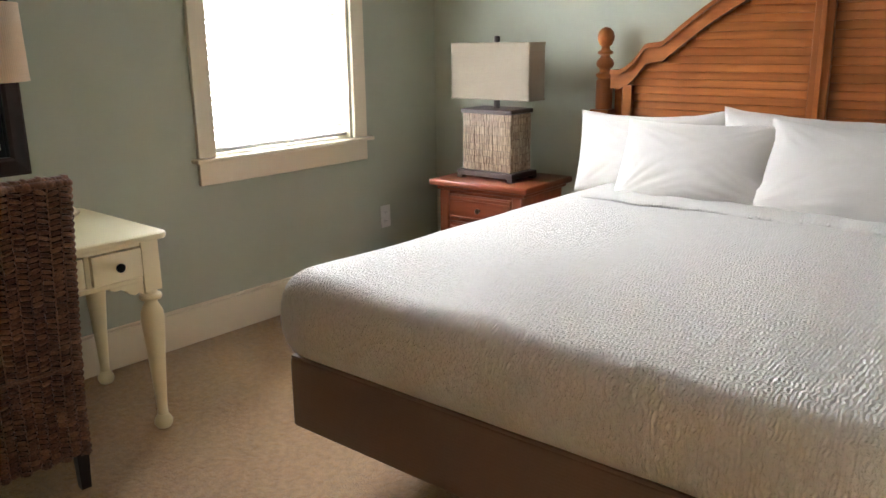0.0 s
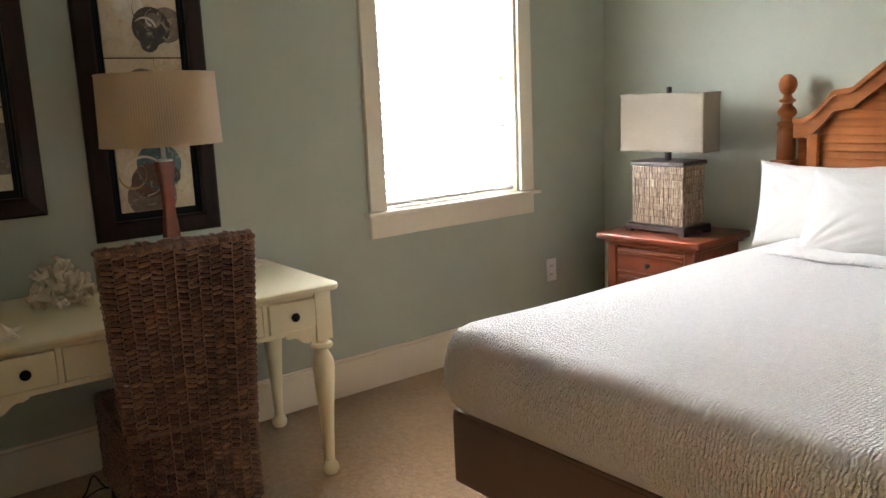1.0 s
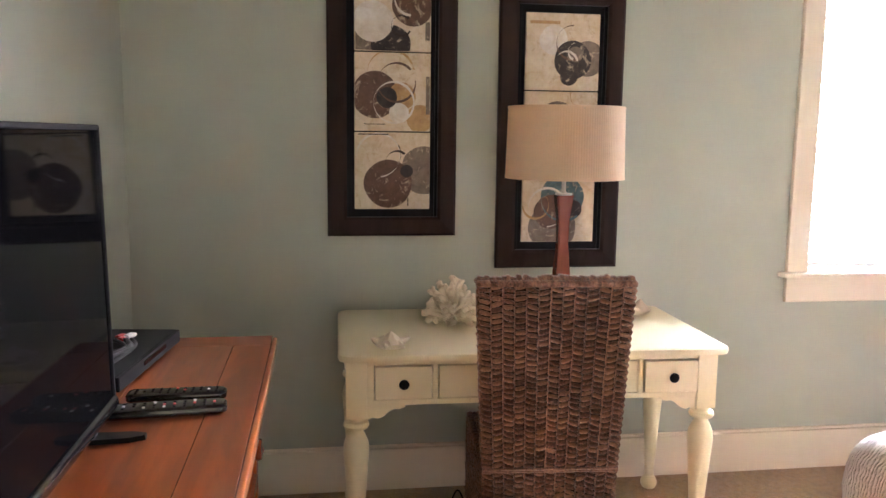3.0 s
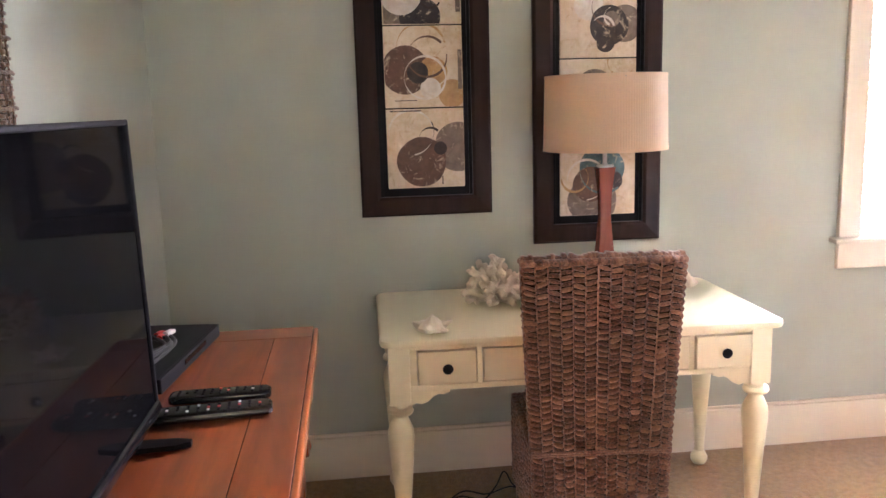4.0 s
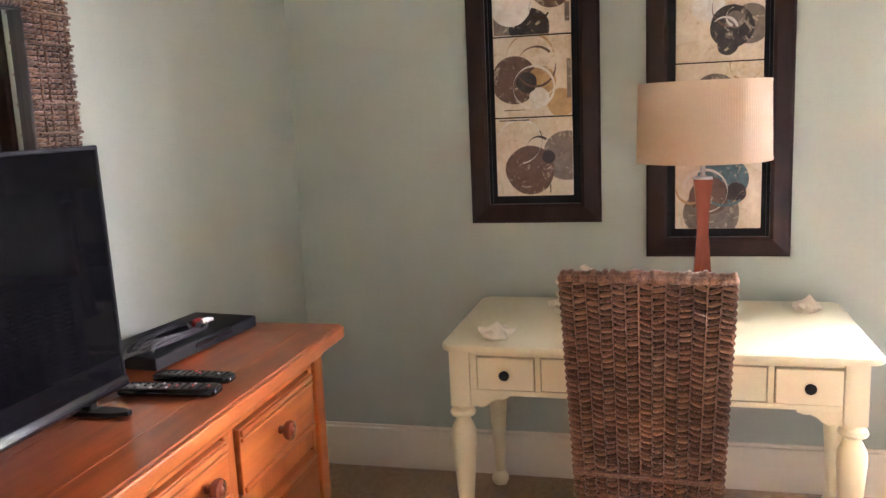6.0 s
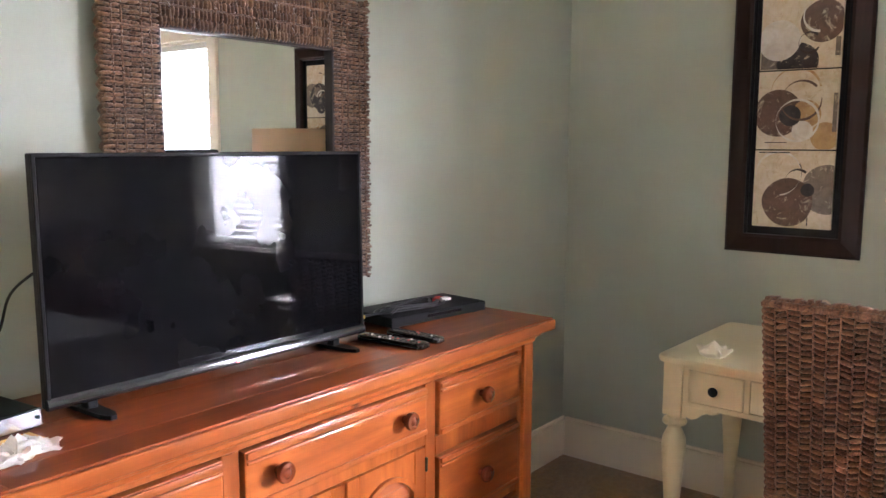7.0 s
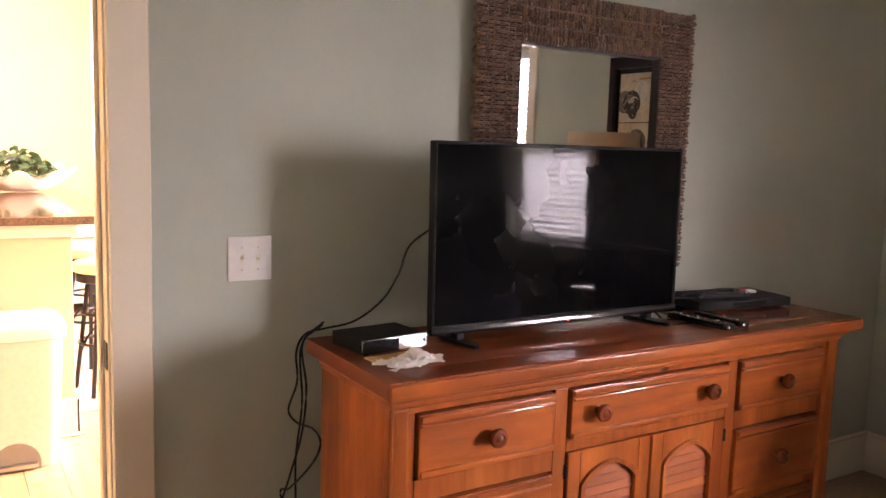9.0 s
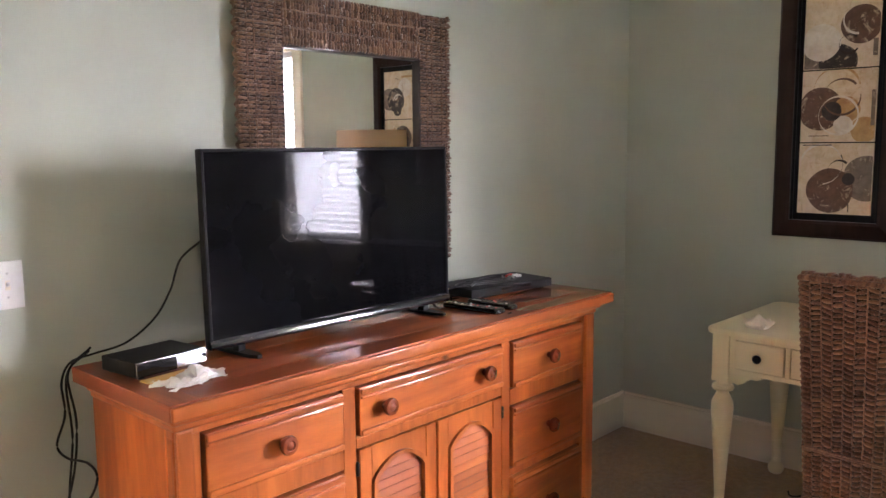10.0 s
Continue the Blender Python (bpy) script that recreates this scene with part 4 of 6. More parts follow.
def spiny_shell_mesh(spines, r, h, seed):
    """A spiny sea shell: a ribbed conical whorl with blunt tapering spines round its shoulder."""
    rng = random.Random(seed)
    bm = bmesh.new()
    n = 28
    rings = []
    for t, k in ((0.0, 0.42), (0.12, 0.60), (0.30, 0.62), (0.45, 0.50), (0.55, 0.42), (0.70, 0.24), (0.80, 0.18), (0.92, 0.08), (1.0, 0.02)):
        rings.append([bm.verts.new((r * k * (1 + 0.10 * math.cos(7 * 2 * math.pi * i / n)) * math.cos(2 * math.pi * i / n) + 0.15 * r * t, r * k * math.sin(2 * math.pi * i / n), h * t)) for i in range(n)])
    for a, c in zip(rings, rings[1:]):
        for i in range(n):
            bm.faces.new((a[i], a[(i + 1) % n], c[(i + 1) % n], c[i]))
    bm.faces.new(rings[0][::-1])
    bm.faces.new(rings[-1])
    for i in range(spines):
        a = 2 * math.pi * i / spines + rng.uniform(-0.2, 0.2)
        reach, rise = r * rng.uniform(0.65, 0.98), h * rng.uniform(0.08, 0.62)
        d = Vector((math.cos(a), math.sin(a), 0))
        pts = [d * r * 0.30 + Vector((0, 0, h * 0.25)), d * r * 0.55 + Vector((0, 0, h * 0.22 + rise * 0.3)), d * reach + Vector((0, 0, 0.006 + rise))]
        tube(bm, curve_points(pts, 4), lambda t: 0.020 * (1 - t) + 0.0045, 7)
    for v in bm.verts:
        v.co += 0.002 * noise.noise_vector(v.co * 70)
        v.co.z = max(0.0, v.co.z)
    return bm


shell = part("sea_shell", spiny_shell_mesh(6, 0.074, 0.058, 2), SHELLWHITE, None, "", True)
shell.matrix_world = pose(0.640, 0.950, KZ, 0, 0, 30)
tagged(shell, "pale spiny sea shell lying on the desk", "sea shell", "sea shells on the desk")
shell = part("sea_shell", spiny_shell_mesh(6, 0.066, 0.062, 9), CORAL, None, "", True)
shell.matrix_world = pose(0.225, 1.975, KZ, 0, 0, 75)
tagged(shell, "pale sea shell lying behind the chair on the desk", "sea shell", "sea shells on the desk")

# ---- pictures ----


def canvas_material(name, c0, c1, seed, worn=(0.60, 0.50, 0.35)):
    m, nt, b = material(name, 0.7)
    v = texture_space(nt)
    n1 = noise_node(nt, v, 7.0 + seed, 5, 0.6, 1.5)
    n2 = noise_node(nt, v, 60.0, 3)
    col = mix(nt, 0.3, ramp(nt, n1, (0.32, c1), (0.6, c0)), ramp(nt, n2, (0.3, tint(c1, 0.9)), (0.7, c0)))
    n3 = noise_node(nt, v, 22.0 + seed, 8, 0.7, 0.8)
    col = mix(nt, ramp(nt, n3, (0.56, (0, 0, 0)), (0.66, (0.75, 0.75, 0.75))), col, worn)
    nt.links.new(col, b.inputs["Base Color"])
    bump(nt, b, n2, 0.15, 0.002)
    return m


CANV = canvas_material("cream_canvas", (0.68, 0.585, 0.44), (0.54, 0.41, 0.24), 0, (0.46, 0.33, 0.19))
OCHRE = canvas_material("ochre_paint", (0.52, 0.33, 0.14), (0.32, 0.17, 0.07), 1)
BROWNP = canvas_material("brown_paint", (0.155, 0.085, 0.055), (0.075, 0.040, 0.028), 2)
DARKP = canvas_material("charcoal_paint", (0.055, 0.040, 0.036), (0.020, 0.016, 0.016), 3)
GREYP = canvas_material("grey_brown_paint", (0.22, 0.17, 0.13), (0.11, 0.08, 0.06), 4)
WHITEP = canvas_material("chalk_paint", (0.70, 0.66, 0.58), (0.55, 0.47, 0.36), 5)
TEALP = canvas_material("teal_paint", (0.10, 0.17, 0.18), (0.045, 0.08, 0.09), 6)
LINEP = canvas_material("line_paint", (0.03, 0.018, 0.014), (0.05, 0.03, 0.02), 7)


def painting(y0, y1, zb, tiles, label, art):
    """A wide dark frame round three square canvases; art lists the shapes of each canvas from the top down."""
    w = y1 - y0
    th, lip = 0.307, 0.030
    side = 0.076
    h = 0.105 + tiles * th + 0.105
    p = thing("framed_picture", label, "picture", pose(0.0, (y0 + y1) / 2, zb, 0, 0, 0), "framed pictures over the desk")
    bm = bmesh.new()
    a, b0 = w / 2, w / 2 - side
    zi0, zi1 = side, h - side
    # bevelled frame: outer edge thin, inner edge proud
    sect = [(0.0, 0.0, 0.004), (0.0, 0.0, 0.020), (0.010, 0.010, 0.030), (side - 0.012, side - 0.012, 0.040), (side, side, 0.034), (side, side, 0.004)]
    loops = []
    for sy, sz, d in sect:
        loops.append([bm.verts.new(q) for q in ((d, -a + sy, sz), (d, a - sy, sz), (d, a - sy, h - sz), (d, -a + sy, h - sz))])
    for l0, l1 in zip(loops, loops[1:] + loops[:1]):
        for i in range(4):
            bm.faces.new((l0[i], l0[(i + 1) % 4], l1[(i + 1) % 4], l1[i]))
    part("frame", bm, FRAME, p, "wide espresso wooden frame")
    bm = bmesh.new()
    box(bm, 0.004, 0.012, -b0 - 0.002, b0 + 0.002, zi0 - 0.002, zi1 + 0.002, 0)
    part("backing", bm, BLACKLIP, p, "black inner mount")
    for s in (-1, 1):
        part("lip", slab(0.012, 0.026, *sorted((s * b0, s * (b0 - 0.012))), zi0, zi1, 0.002), BLACKLIP, p)
    tw = b0 - lip
    for k in range(tiles):
        zc = h - 0.105 - th * (k + 0.5)
        tile = part("canvas", slab(0.012, 0.0225, -tw, tw, zc - th / 2 + 0.0025, zc + th / 2 - 0.0025, 0.002), CANV, p, "square canvas painted with overlapping circles")
        x = 0.0230
        for kind, mat, cy, cz, r, r2 in art[k]:
            bm = bmesh.new()
            n = 40
            lim_y, lim_z = tw - 0.001, th / 2 - 0.004

            def clip(q):
                return (max(-lim_y, min(lim_y, q[0])), max(-lim_z, min(lim_z, q[1])))

            if kind == "disc":
                pts = [clip((cy * tw + r * tw * (1 + 0.03 * math.sin(3 * 2 * math.pi * i / n + cy * 9)) * math.cos(2 * math.pi * i / n), cz * th / 2 + r * tw * math.sin(2 * math.pi * i / n))) for i in range(n)]
                vs = [bm.verts.new((x, u, zc + v)) for u, v in pts]
                c = bm.verts.new((x, sum(q[0] for q in pts) / n, zc + sum(q[1] for q in pts) / n))
                for i in range(n):
                    bm.faces.new((vs[i], vs[(i + 1) % n], c))
            elif kind == "ring":
                span = int(n * r2)
                for i in range(span):
                    q = []
                    for j, e in ((i, -1), (i + 1, -1), (i + 1, 1), (i, 1)):
                        ang = 2 * math.pi * j / n + cy * 5 + cz
                        wd = 0.030 * (0.6 + 0.5 * math.sin(ang * 1.5 + cy * 3))
                        q.append(clip((cy * tw + (r + e * wd) * tw * math.cos(ang), cz * th / 2 + (r + e * wd) * tw * math.sin(ang))))
                    bm.faces.new([bm.verts.new((x, u, zc + v)) for u, v in q])
            else:
                box(bm, x - 0.0006, x, *sorted((cy * tw, r * tw)), *sorted((zc + cz * th / 2, zc + r2 * th / 2)), 0)
            part("paint_shape", bm, mat, tile)
            x += 0.0006
    return p


ART_LOW = [("disc", GREYP, 0.86, 0.02, 0.64, 0), ("disc", BROWNP, -0.11, -0.33, 0.64, 0), ("disc", DARKP, 0.38, 0.0, 0.17, 0), ("ring", WHITEP, -0.37, 0.40, 0.57, 0.75), ("ring", LINEP, -0.30, 0.42, 0.52, 0.25), ("ring", LINEP, 0.12, 0.22, 0.30, 0.4), ("bar", LINEP, -0.90, 0.92, -0.10, 0.95), ("bar", LINEP, 0.40, -0.90, 0.43, -0.70)]
ART_MID = [("disc", OCHRE, 0.72, -0.66, 0.36, 0), ("ring", OCHRE, -0.05, 0.45, 0.62, 0.5), ("bar", GREYP, 0.88, -0.55, 0.98, 0.40), ("disc", BROWNP, -0.46, -0.07, 0.61, 0), ("disc", OCHRE, 0.24, -0.10, 0.36, 0), ("disc", WHITEP, 0.16, -0.52, 0.26, 0), ("disc", DARKP, -0.15, -0.14, 0.27, 0),
           ("ring", BROWNP, 0.10, 0.24, 0.50, 0.9), ("ring", WHITEP, 0.03, -0.26, 0.53, 1.0), ("bar", LINEP, -0.75, -0.82, -0.20, -0.80)]
ART_TOP = [("bar", GREYP, -0.97, -0.96, -0.55, -0.30), ("disc", DARKP, -0.05, -0.84, 0.52, 0), ("disc", BROWNP, 0.52, 0.15, 0.53, 0), ("disc", WHITEP, -0.52, -0.26, 0.52, 0), ("ring", LINEP, 0.22, -0.35, 0.26, 0.8), ("ring", WHITEP, 0.45, 0.30, 0.40, 0.35), ("bar", GREYP, 0.85, -0.70, 0.97, -0.25)]
ART_B_TOP = [("disc", WHITEP, -0.25, 0.30, 0.38, 0), ("disc", GREYP, 0.68, -0.16, 0.46, 0), ("disc", DARKP, 0.27, -0.20, 0.50, 0), ("disc", DARKP, 0.18, -0.62, 0.24, 0), ("disc", GREYP, 0.34, -0.05, 0.20, 0), ("ring", BROWNP, 0.26, 0.24, 0.44, 0.55), ("ring", WHITEP, 0.10, -0.28, 0.30, 0.35), ("ring", WHITEP, 0.36, 0.02, 0.22, 0.4), ("bar", OCHRE, -0.9, 0.70, -0.1, 0.78)]
ART_B_MID = [("disc", GREYP, -0.10, 0.22, 0.52, 0), ("disc", DARKP, -0.05, 0.05, 0.42, 0), ("disc", BROWNP, 0.15, -0.35, 0.48, 0), ("ring", OCHRE, 0.60, 0.90, 0.36, 1.0), ("ring", WHITEP, 0.0, -0.05, 0.42, 0.8)]
ART_B_LOW = [("disc", GREYP, -0.14, -0.62, 0.66, 0), ("disc", TEALP, 0.10, 0.20, 0.60, 0), ("disc", BROWNP, -0.20, -0.18, 0.46, 0), ("disc", DARKP, 0.42, -0.10, 0.24, 0), ("ring", WHITEP, -0.30, -0.06, 0.52, 0.75), ("ring", OCHRE, -0.62, 0.0, 0.36, 0.6), ("ring", TEALP, 0.15, 0.22, 0.64, 0.7)]
painting(0.757, 1.267, 1.072, 3, "tall espresso-framed picture of three brown circle paintings", [ART_TOP, ART_MID, ART_LOW])
painting(1.435, 1.952, 0.936, 3, "tall espresso-framed picture of brown and teal circle paintings", [ART_B_TOP, ART_B_MID, ART_B_LOW])

# ---- dresser ----
CD = 2.033
dr0 = thing("dresser", "honey pine dresser with drawers and arched louvred doors", "dresser", pose(CD, 0, 0))
DF, DB = 0.553, 0.165
part("case", slab(-0.835, 0.835, DB, DF - 0.03, 0.07, 0.915, 0.004), PINE_V, dr0)
part("plinth", slab(-0.850, 0.850, DB, DF + 0.012, 0.0, 0.085, 0.006), PINE, dr0)
part("cornice", slab(-0.862, 0.850, DB, DF + 0.030, 0.893, 0.913, 0.009, 3), PINE, dr0, "", True)
part("cornice", slab(-0.848, 0.840, DB, DF + 0.016, 0.875, 0.895, 0.007, 3), PINE, dr0, "", True)
# top: three long boards between breadboard ends
bz0, bz1 = 0.913, 0.951
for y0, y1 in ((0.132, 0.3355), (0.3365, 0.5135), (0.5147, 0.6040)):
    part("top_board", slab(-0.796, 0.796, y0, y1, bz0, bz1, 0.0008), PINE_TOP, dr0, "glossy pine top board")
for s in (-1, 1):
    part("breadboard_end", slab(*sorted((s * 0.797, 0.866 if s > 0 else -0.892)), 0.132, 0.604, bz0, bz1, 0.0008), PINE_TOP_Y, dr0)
part("top_edge", slab(-0.892, 0.866, 0.6045, 0.616, bz0 + 0.001, bz1 - 0.004, 0.005, 3), PINE, dr0, "", True)
# face frame
bm = bmesh.new()
for x0, x1, z0, z1 in ((-0.835, 0.835, 0.857, 0.876), (-0.835, -0.768, 0.085, 0.857), (0.768, 0.835, 0.085, 0.857), (-0.354, -0.310, 0.085, 0.857), (0.310, 0.354, 0.085, 0.857),
                       (-0.310, 0.310, 0.684, 0.713), (-0.310, 0.310, 0.085, 0.105),
                       (-0.768, -0.354, 0.640, 0.694), (0.354, 0.768, 0.640, 0.694), (-0.768, -0.354, 0.398, 0.424), (0.354, 0.768, 0.398, 0.424), (-0.768, -0.354, 0.085, 0.130), (0.354, 0.768, 0.085, 0.130)):
    box(bm, x0, x1, DF - 0.03, DF, z0, z1, 0.002)
part("face_frame", bm, PINE_V, dr0)
for s in (-1, 1):
    part("corner_pilaster", slab(*sorted((0.832 if s > 0 else -0.842, s * 0.790)), DF - 0.02, DF + 0.012, 0.085, 0.875, 0.006, 2), PINE_V, dr0)
DKNOB = [(0.010, 0), (0.010, 0.010), (0.015, 0.013), (0.023, 0.020), (0.025, 0.028), (0.022, 0.034), (0.013, 0.036), (0.011, 0.034), (0.007, 0.038), (0.002, 0.039)]
knob_mesh = None


def dresser_knob(parent, x, z):
    global knob_mesh
    m = pose(x, DF + 0.010, z, -90, 0, 0)
    if knob_mesh is None:
        bm = bmesh.new()
        lathe(bm, DKNOB, 22)
        ob = part("knob", bm, KNOB, parent, "turned reddish wooden knob", True)
        knob_mesh = ob.data
    else:
        ob = tagged(new("knob", knob_mesh), "turned reddish wooden knob")
        ob.parent = parent
    ob.matrix_basis = m


for x0, x1, z0, z1, knobs in ((-0.762, -0.360, 0.700, 0.852, (-0.557,)), (0.360, 0.762, 0.700, 0.852, (0.555,)), (-0.304, 0.304, 0.719, 0.852, (-0.211, 0.215)),
                              (-0.762, -0.360, 0.430, 0.635, (-0.557,)), (0.360, 0.762, 0.430, 0.635, (0.555,)), (-0.762, -0.360, 0.136, 0.392, (-0.557,)), (0.360, 0.762, 0.136, 0.392, (0.555,))):
    dr = part("drawer", slab(x0, x1, DF - 0.02, DF + 0.010, z0, z1, 0.004, 2), PINE, dr0, "pine drawer with beaded edges")
    for zz, hh in ((z1 - 0.010, 0.008), (z1 - 0.026, 0.005), (z0 + 0.010, 0.008)):
        part("bead", slab(x0 + 0.003, x1 - 0.003, DF + 0.009, DF + 0.018, zz - hh, zz + hh, 0.005, 2), PINE, dr, "", True)
    for kx in knobs:
        dresser_knob(dr, kx, (z0 + z1) / 2 - (0.002 if len(knobs) == 1 else -0.001))


def arch_line(x0, x1, zb, zs, rise, n=16):
    pts = [(x0, zb), (x0, zs)]
    for k in range(1, n):
        t = k / n
        pts.append((x0 + (x1 - x0) * t, zs + rise * math.sin(math.pi * t) ** 0.75))
    return pts + [(x1, zs), (x1, zb)]


for s in (-1, 1):
    xa, xb = sorted((s * 0.003, s * 0.305))
    z0, z1 = 0.108, 0.681
    dd = part("door", slab(xa, xa + 0.046, DF - 0.018, DF + 0.006, z0, z1, 0.003), PINE_V, dr0, "louvred pine door with arched opening")
    part("stile", slab(xb - 0.046, xb, DF - 0.018, DF + 0.006, z0, z1, 0.003), PINE_V, dd)
    part("rail", slab(xa + 0.046, xb - 0.046, DF - 0.018, DF + 0.004, z0, z0 + 0.06, 0.003), PINE, dd)
    ox0, ox1, zb, zs, rise = xa + 0.046, xb - 0.046, z0 + 0.06, 0.585, 0.055
    line = arch_line(ox0, ox1, zb, zs, rise)
    part("arched_rail", band(bmesh.new(), [(x, z1) for x, z in line[1:-1]], line[1:-1], DF - 0.018, DF + 0.004), PINE_V, dd)
    mid_x = (ox0 + ox1) / 2
    part("arch_bead", band(bmesh.new(), line, [(mid_x + (x - mid_x) * 0.88, zb + (z - zb) * 0.975) for x, z in line], DF - 0.006, DF + 0.013), PINE_V, dd, "", True)
    z = zb + 0.012
    while z < zs + rise - 0.012:
        w = (ox1 - ox0) / 2 * 0.90
        if z > zs - 0.01:
            w *= max(0.25, math.acos(min(1, max(-1, (z - zs + 0.004) / rise))) / (math.pi / 2)) ** 0.55
        part("slat", slab(mid_x - w, mid_x + w, -0.003, 0.003, -0.017, 0.017, 0.002), PINE, dd).matrix_basis = pose(0, DF - 0.004, z, 13, 0, 0)
        z += 0.027
    part("door_back", slab(ox0 - 0.004, ox1 + 0.004, DF - 0.028, DF - 0.020, zb - 0.01, z1 - 0.01, 0), PINE_V, dd)
    for zz in (0.63, 0.17):
        part("hinge", slab(*sorted((s * 0.306, s * 0.314)), DF - 0.001, DF + 0.008, zz - 0.020, zz + 0.020, 0.002), IRON, dd, "black hinge")

# ---- television ----
TOPZ = bz1
tv = thing("television", "flat black television standing on the dresser, switched off", "television", pose(2.203, 0.345, TOPZ, 1.0, 0, -0.5))
TW = 0.4425
part("casing", slab(-TW, TW, -0.012, 0.010, 0.028, 0.532, 0.004, 2), BLACK, tv)
part("back_bulge", slab(-TW * 0.72, TW * 0.72, -0.055, -0.011, 0.06, 0.36, 0.012, 2), BLACK, tv)


def screen_material():
    m, nt, b = material("dark_screen_glass", 0.5)
    v = texture_space(nt)
    n = noise_node(nt, v, 5.0, 4)
    nt.links.new(ramp(nt, n, (0.3, (0.0025, 0.0025, 0.003)), (0.7, (0.004, 0.004, 0.0045))), b.inputs["Base Color"])
    b.inputs["Specular IOR Level"].default_value = 0.0
    b.inputs["Coat IOR"].default_value = 1.30
    b.inputs["Coat Weight"].default_value, b.inputs["Coat Roughness"].default_value = 0.50, 0.043
    return m


part("screen", slab(-TW + 0.010, TW - 0.010, 0.008, 0.0115, 0.052, 0.523, 0.001), screen_material(), tv, "dark glossy screen")
bm = bmesh.new()
for a in ((-TW, -TW + 0.009, 0.028, 0.532), (TW - 0.009, TW, 0.028, 0.532), (-TW, TW, 0.523, 0.532)):
    box(bm, a[0], a[1], 0.006, 0.015, a[2], a[3], 0.002)
part("bezel", bm, BLACK, tv)
bm = bmesh.new()
prof = [(0.004, 0.028), (0.0165, 0.028), (0.0190, 0.031), (0.0192, 0.036), (0.0175, 0.044), (0.0140, 0.0515), (0.004, 0.0515)]
ends = [[bm.verts.new((x, y, z)) for y, z in prof] for x in (-TW, TW)]
for i in range(len(prof)):
    bm.faces.new((ends[0][i], ends[0][(i + 1) % len(prof)], ends[1][(i + 1) % len(prof)], ends[1][i]))
bm.faces.new(ends[0][::-1])
bm.faces.new(ends[1])
part("lower_bezel", bm, GLOSS, tv, "glossy lower edge", True)


def power_light():
    m, nt, b = material("red_power_light", 0.3)
    b.inputs["Base Color"].default_value = (0.5, 0.02, 0.01, 1)
    b.inputs["Emission Color"].default_value, b.inputs["Emission Strength"].default_value = (1, 0.05, 0.03, 1), 1.5
    return m


part("power_light", slab(-0.012, -0.006, 0.017, 0.0205, 0.033, 0.037, 0.001), power_light(), tv, "small red power light")
for x in (-0.345, 0.345):
    bm = bmesh.new()
    prism(bm, [(x - 0.022, -0.085), (x + 0.022, -0.085), (x + 0.016, 0.06), (x + 0.006, 0.085), (x - 0.006, 0.085), (x - 0.016, 0.06)], 0.0, 0.009, None, "z")
    box(bm, x - 0.012, x + 0.012, -0.025, 0.004, 0.006, 0.032, 0.003)
    part("foot", bm, BLACK, tv, "black blade foot")

# ---- mirror with a woven frame ----
mir = thing("wall_mirror", "square wall mirror in a wide woven seagrass frame", "mirror")
MX0, MX1, MZ0, MZ1, MF = 1.397, 2.325, 1.062, 1.957, 0.158
part("glass", slab(MX0 + MF - 0.01, MX1 - MF + 0.01, 0.018, 0.024, MZ0 + MF - 0.01, MZ1 - MF + 0.01, 0, 1, Matrix.Translation(((MX0 + MX1) / 2, 0.021, 0)) @ pose(0, 0, 0, 0, 0, -0.25) @ Matrix.Translation((-(MX0 + MX1) / 2, -0.021, 0))), MIRROR, mir, "clear mirror glass")
part("backing", slab(MX0 + 0.012, MX1 - 0.012, 0.003, 0.016, MZ0 + 0.012, MZ1 - 0.012, 0.004), CORE, mir)
bm = bmesh.new()
for a in ((MX0 + 0.012, MX0 + MF, MZ0 + 0.012, MZ1 - 0.012), (MX1 - MF, MX1 - 0.012, MZ0 + 0.012, MZ1 - 0.012), (MX0 + MF, MX1 - MF, MZ1 - MF, MZ1 - 0.012), (MX0 + MF, MX1 - MF, MZ0 + 0.012, MZ0 + MF)):
    box(bm, a[0], a[1], 0.016, 0.040, a[2], a[3], 0.003)
part("frame_core", bm, CORE, mir)
rng = random.Random(21)
yf = 0.041
bm = bmesh.new()
cells = 0.0125


def rope_block(bm, x0, x1, z0, z1, lie):
    """One block of parallel rope strands, lying along x or standing along z, wrapped over the frame's front."""
    if lie == "x":
        n = max(2, round((z1 - z0) / cells))
        for i in range(n):
            zc = z0 + (z1 - z0) * (i + 0.5) / n + rng.uniform(-0.001, 0.001)
            m = 2
            for k in range(m):
                xc = x0 + (x1 - x0) * (k + 0.5) / m
                lump(bm, Vector((xc, yf, zc)), X, Z3, Y, (x1 - x0) / m * 0.62, cells * 0.44, 0.012 * rng.uniform(0.7, 1.3), rng.uniform(-0.4, 0.4))
    else:
        n = max(2, round((x1 - x0) / cells))
        for i in range(n):
            xc = x0 + (x1 - x0) * (i + 0.5) / n + rng.uniform(-0.001, 0.001)
            for k in range(2):
                zc = z0 + (z1 - z0) * (k + 0.5) / 2
                lump(bm, Vector((xc, yf, zc)), Z3, X, Y, (z1 - z0) / 2 * 0.62, cells * 0.44, 0.012 * rng.uniform(0.7, 1.3), rng.uniform(-0.4, 0.4))


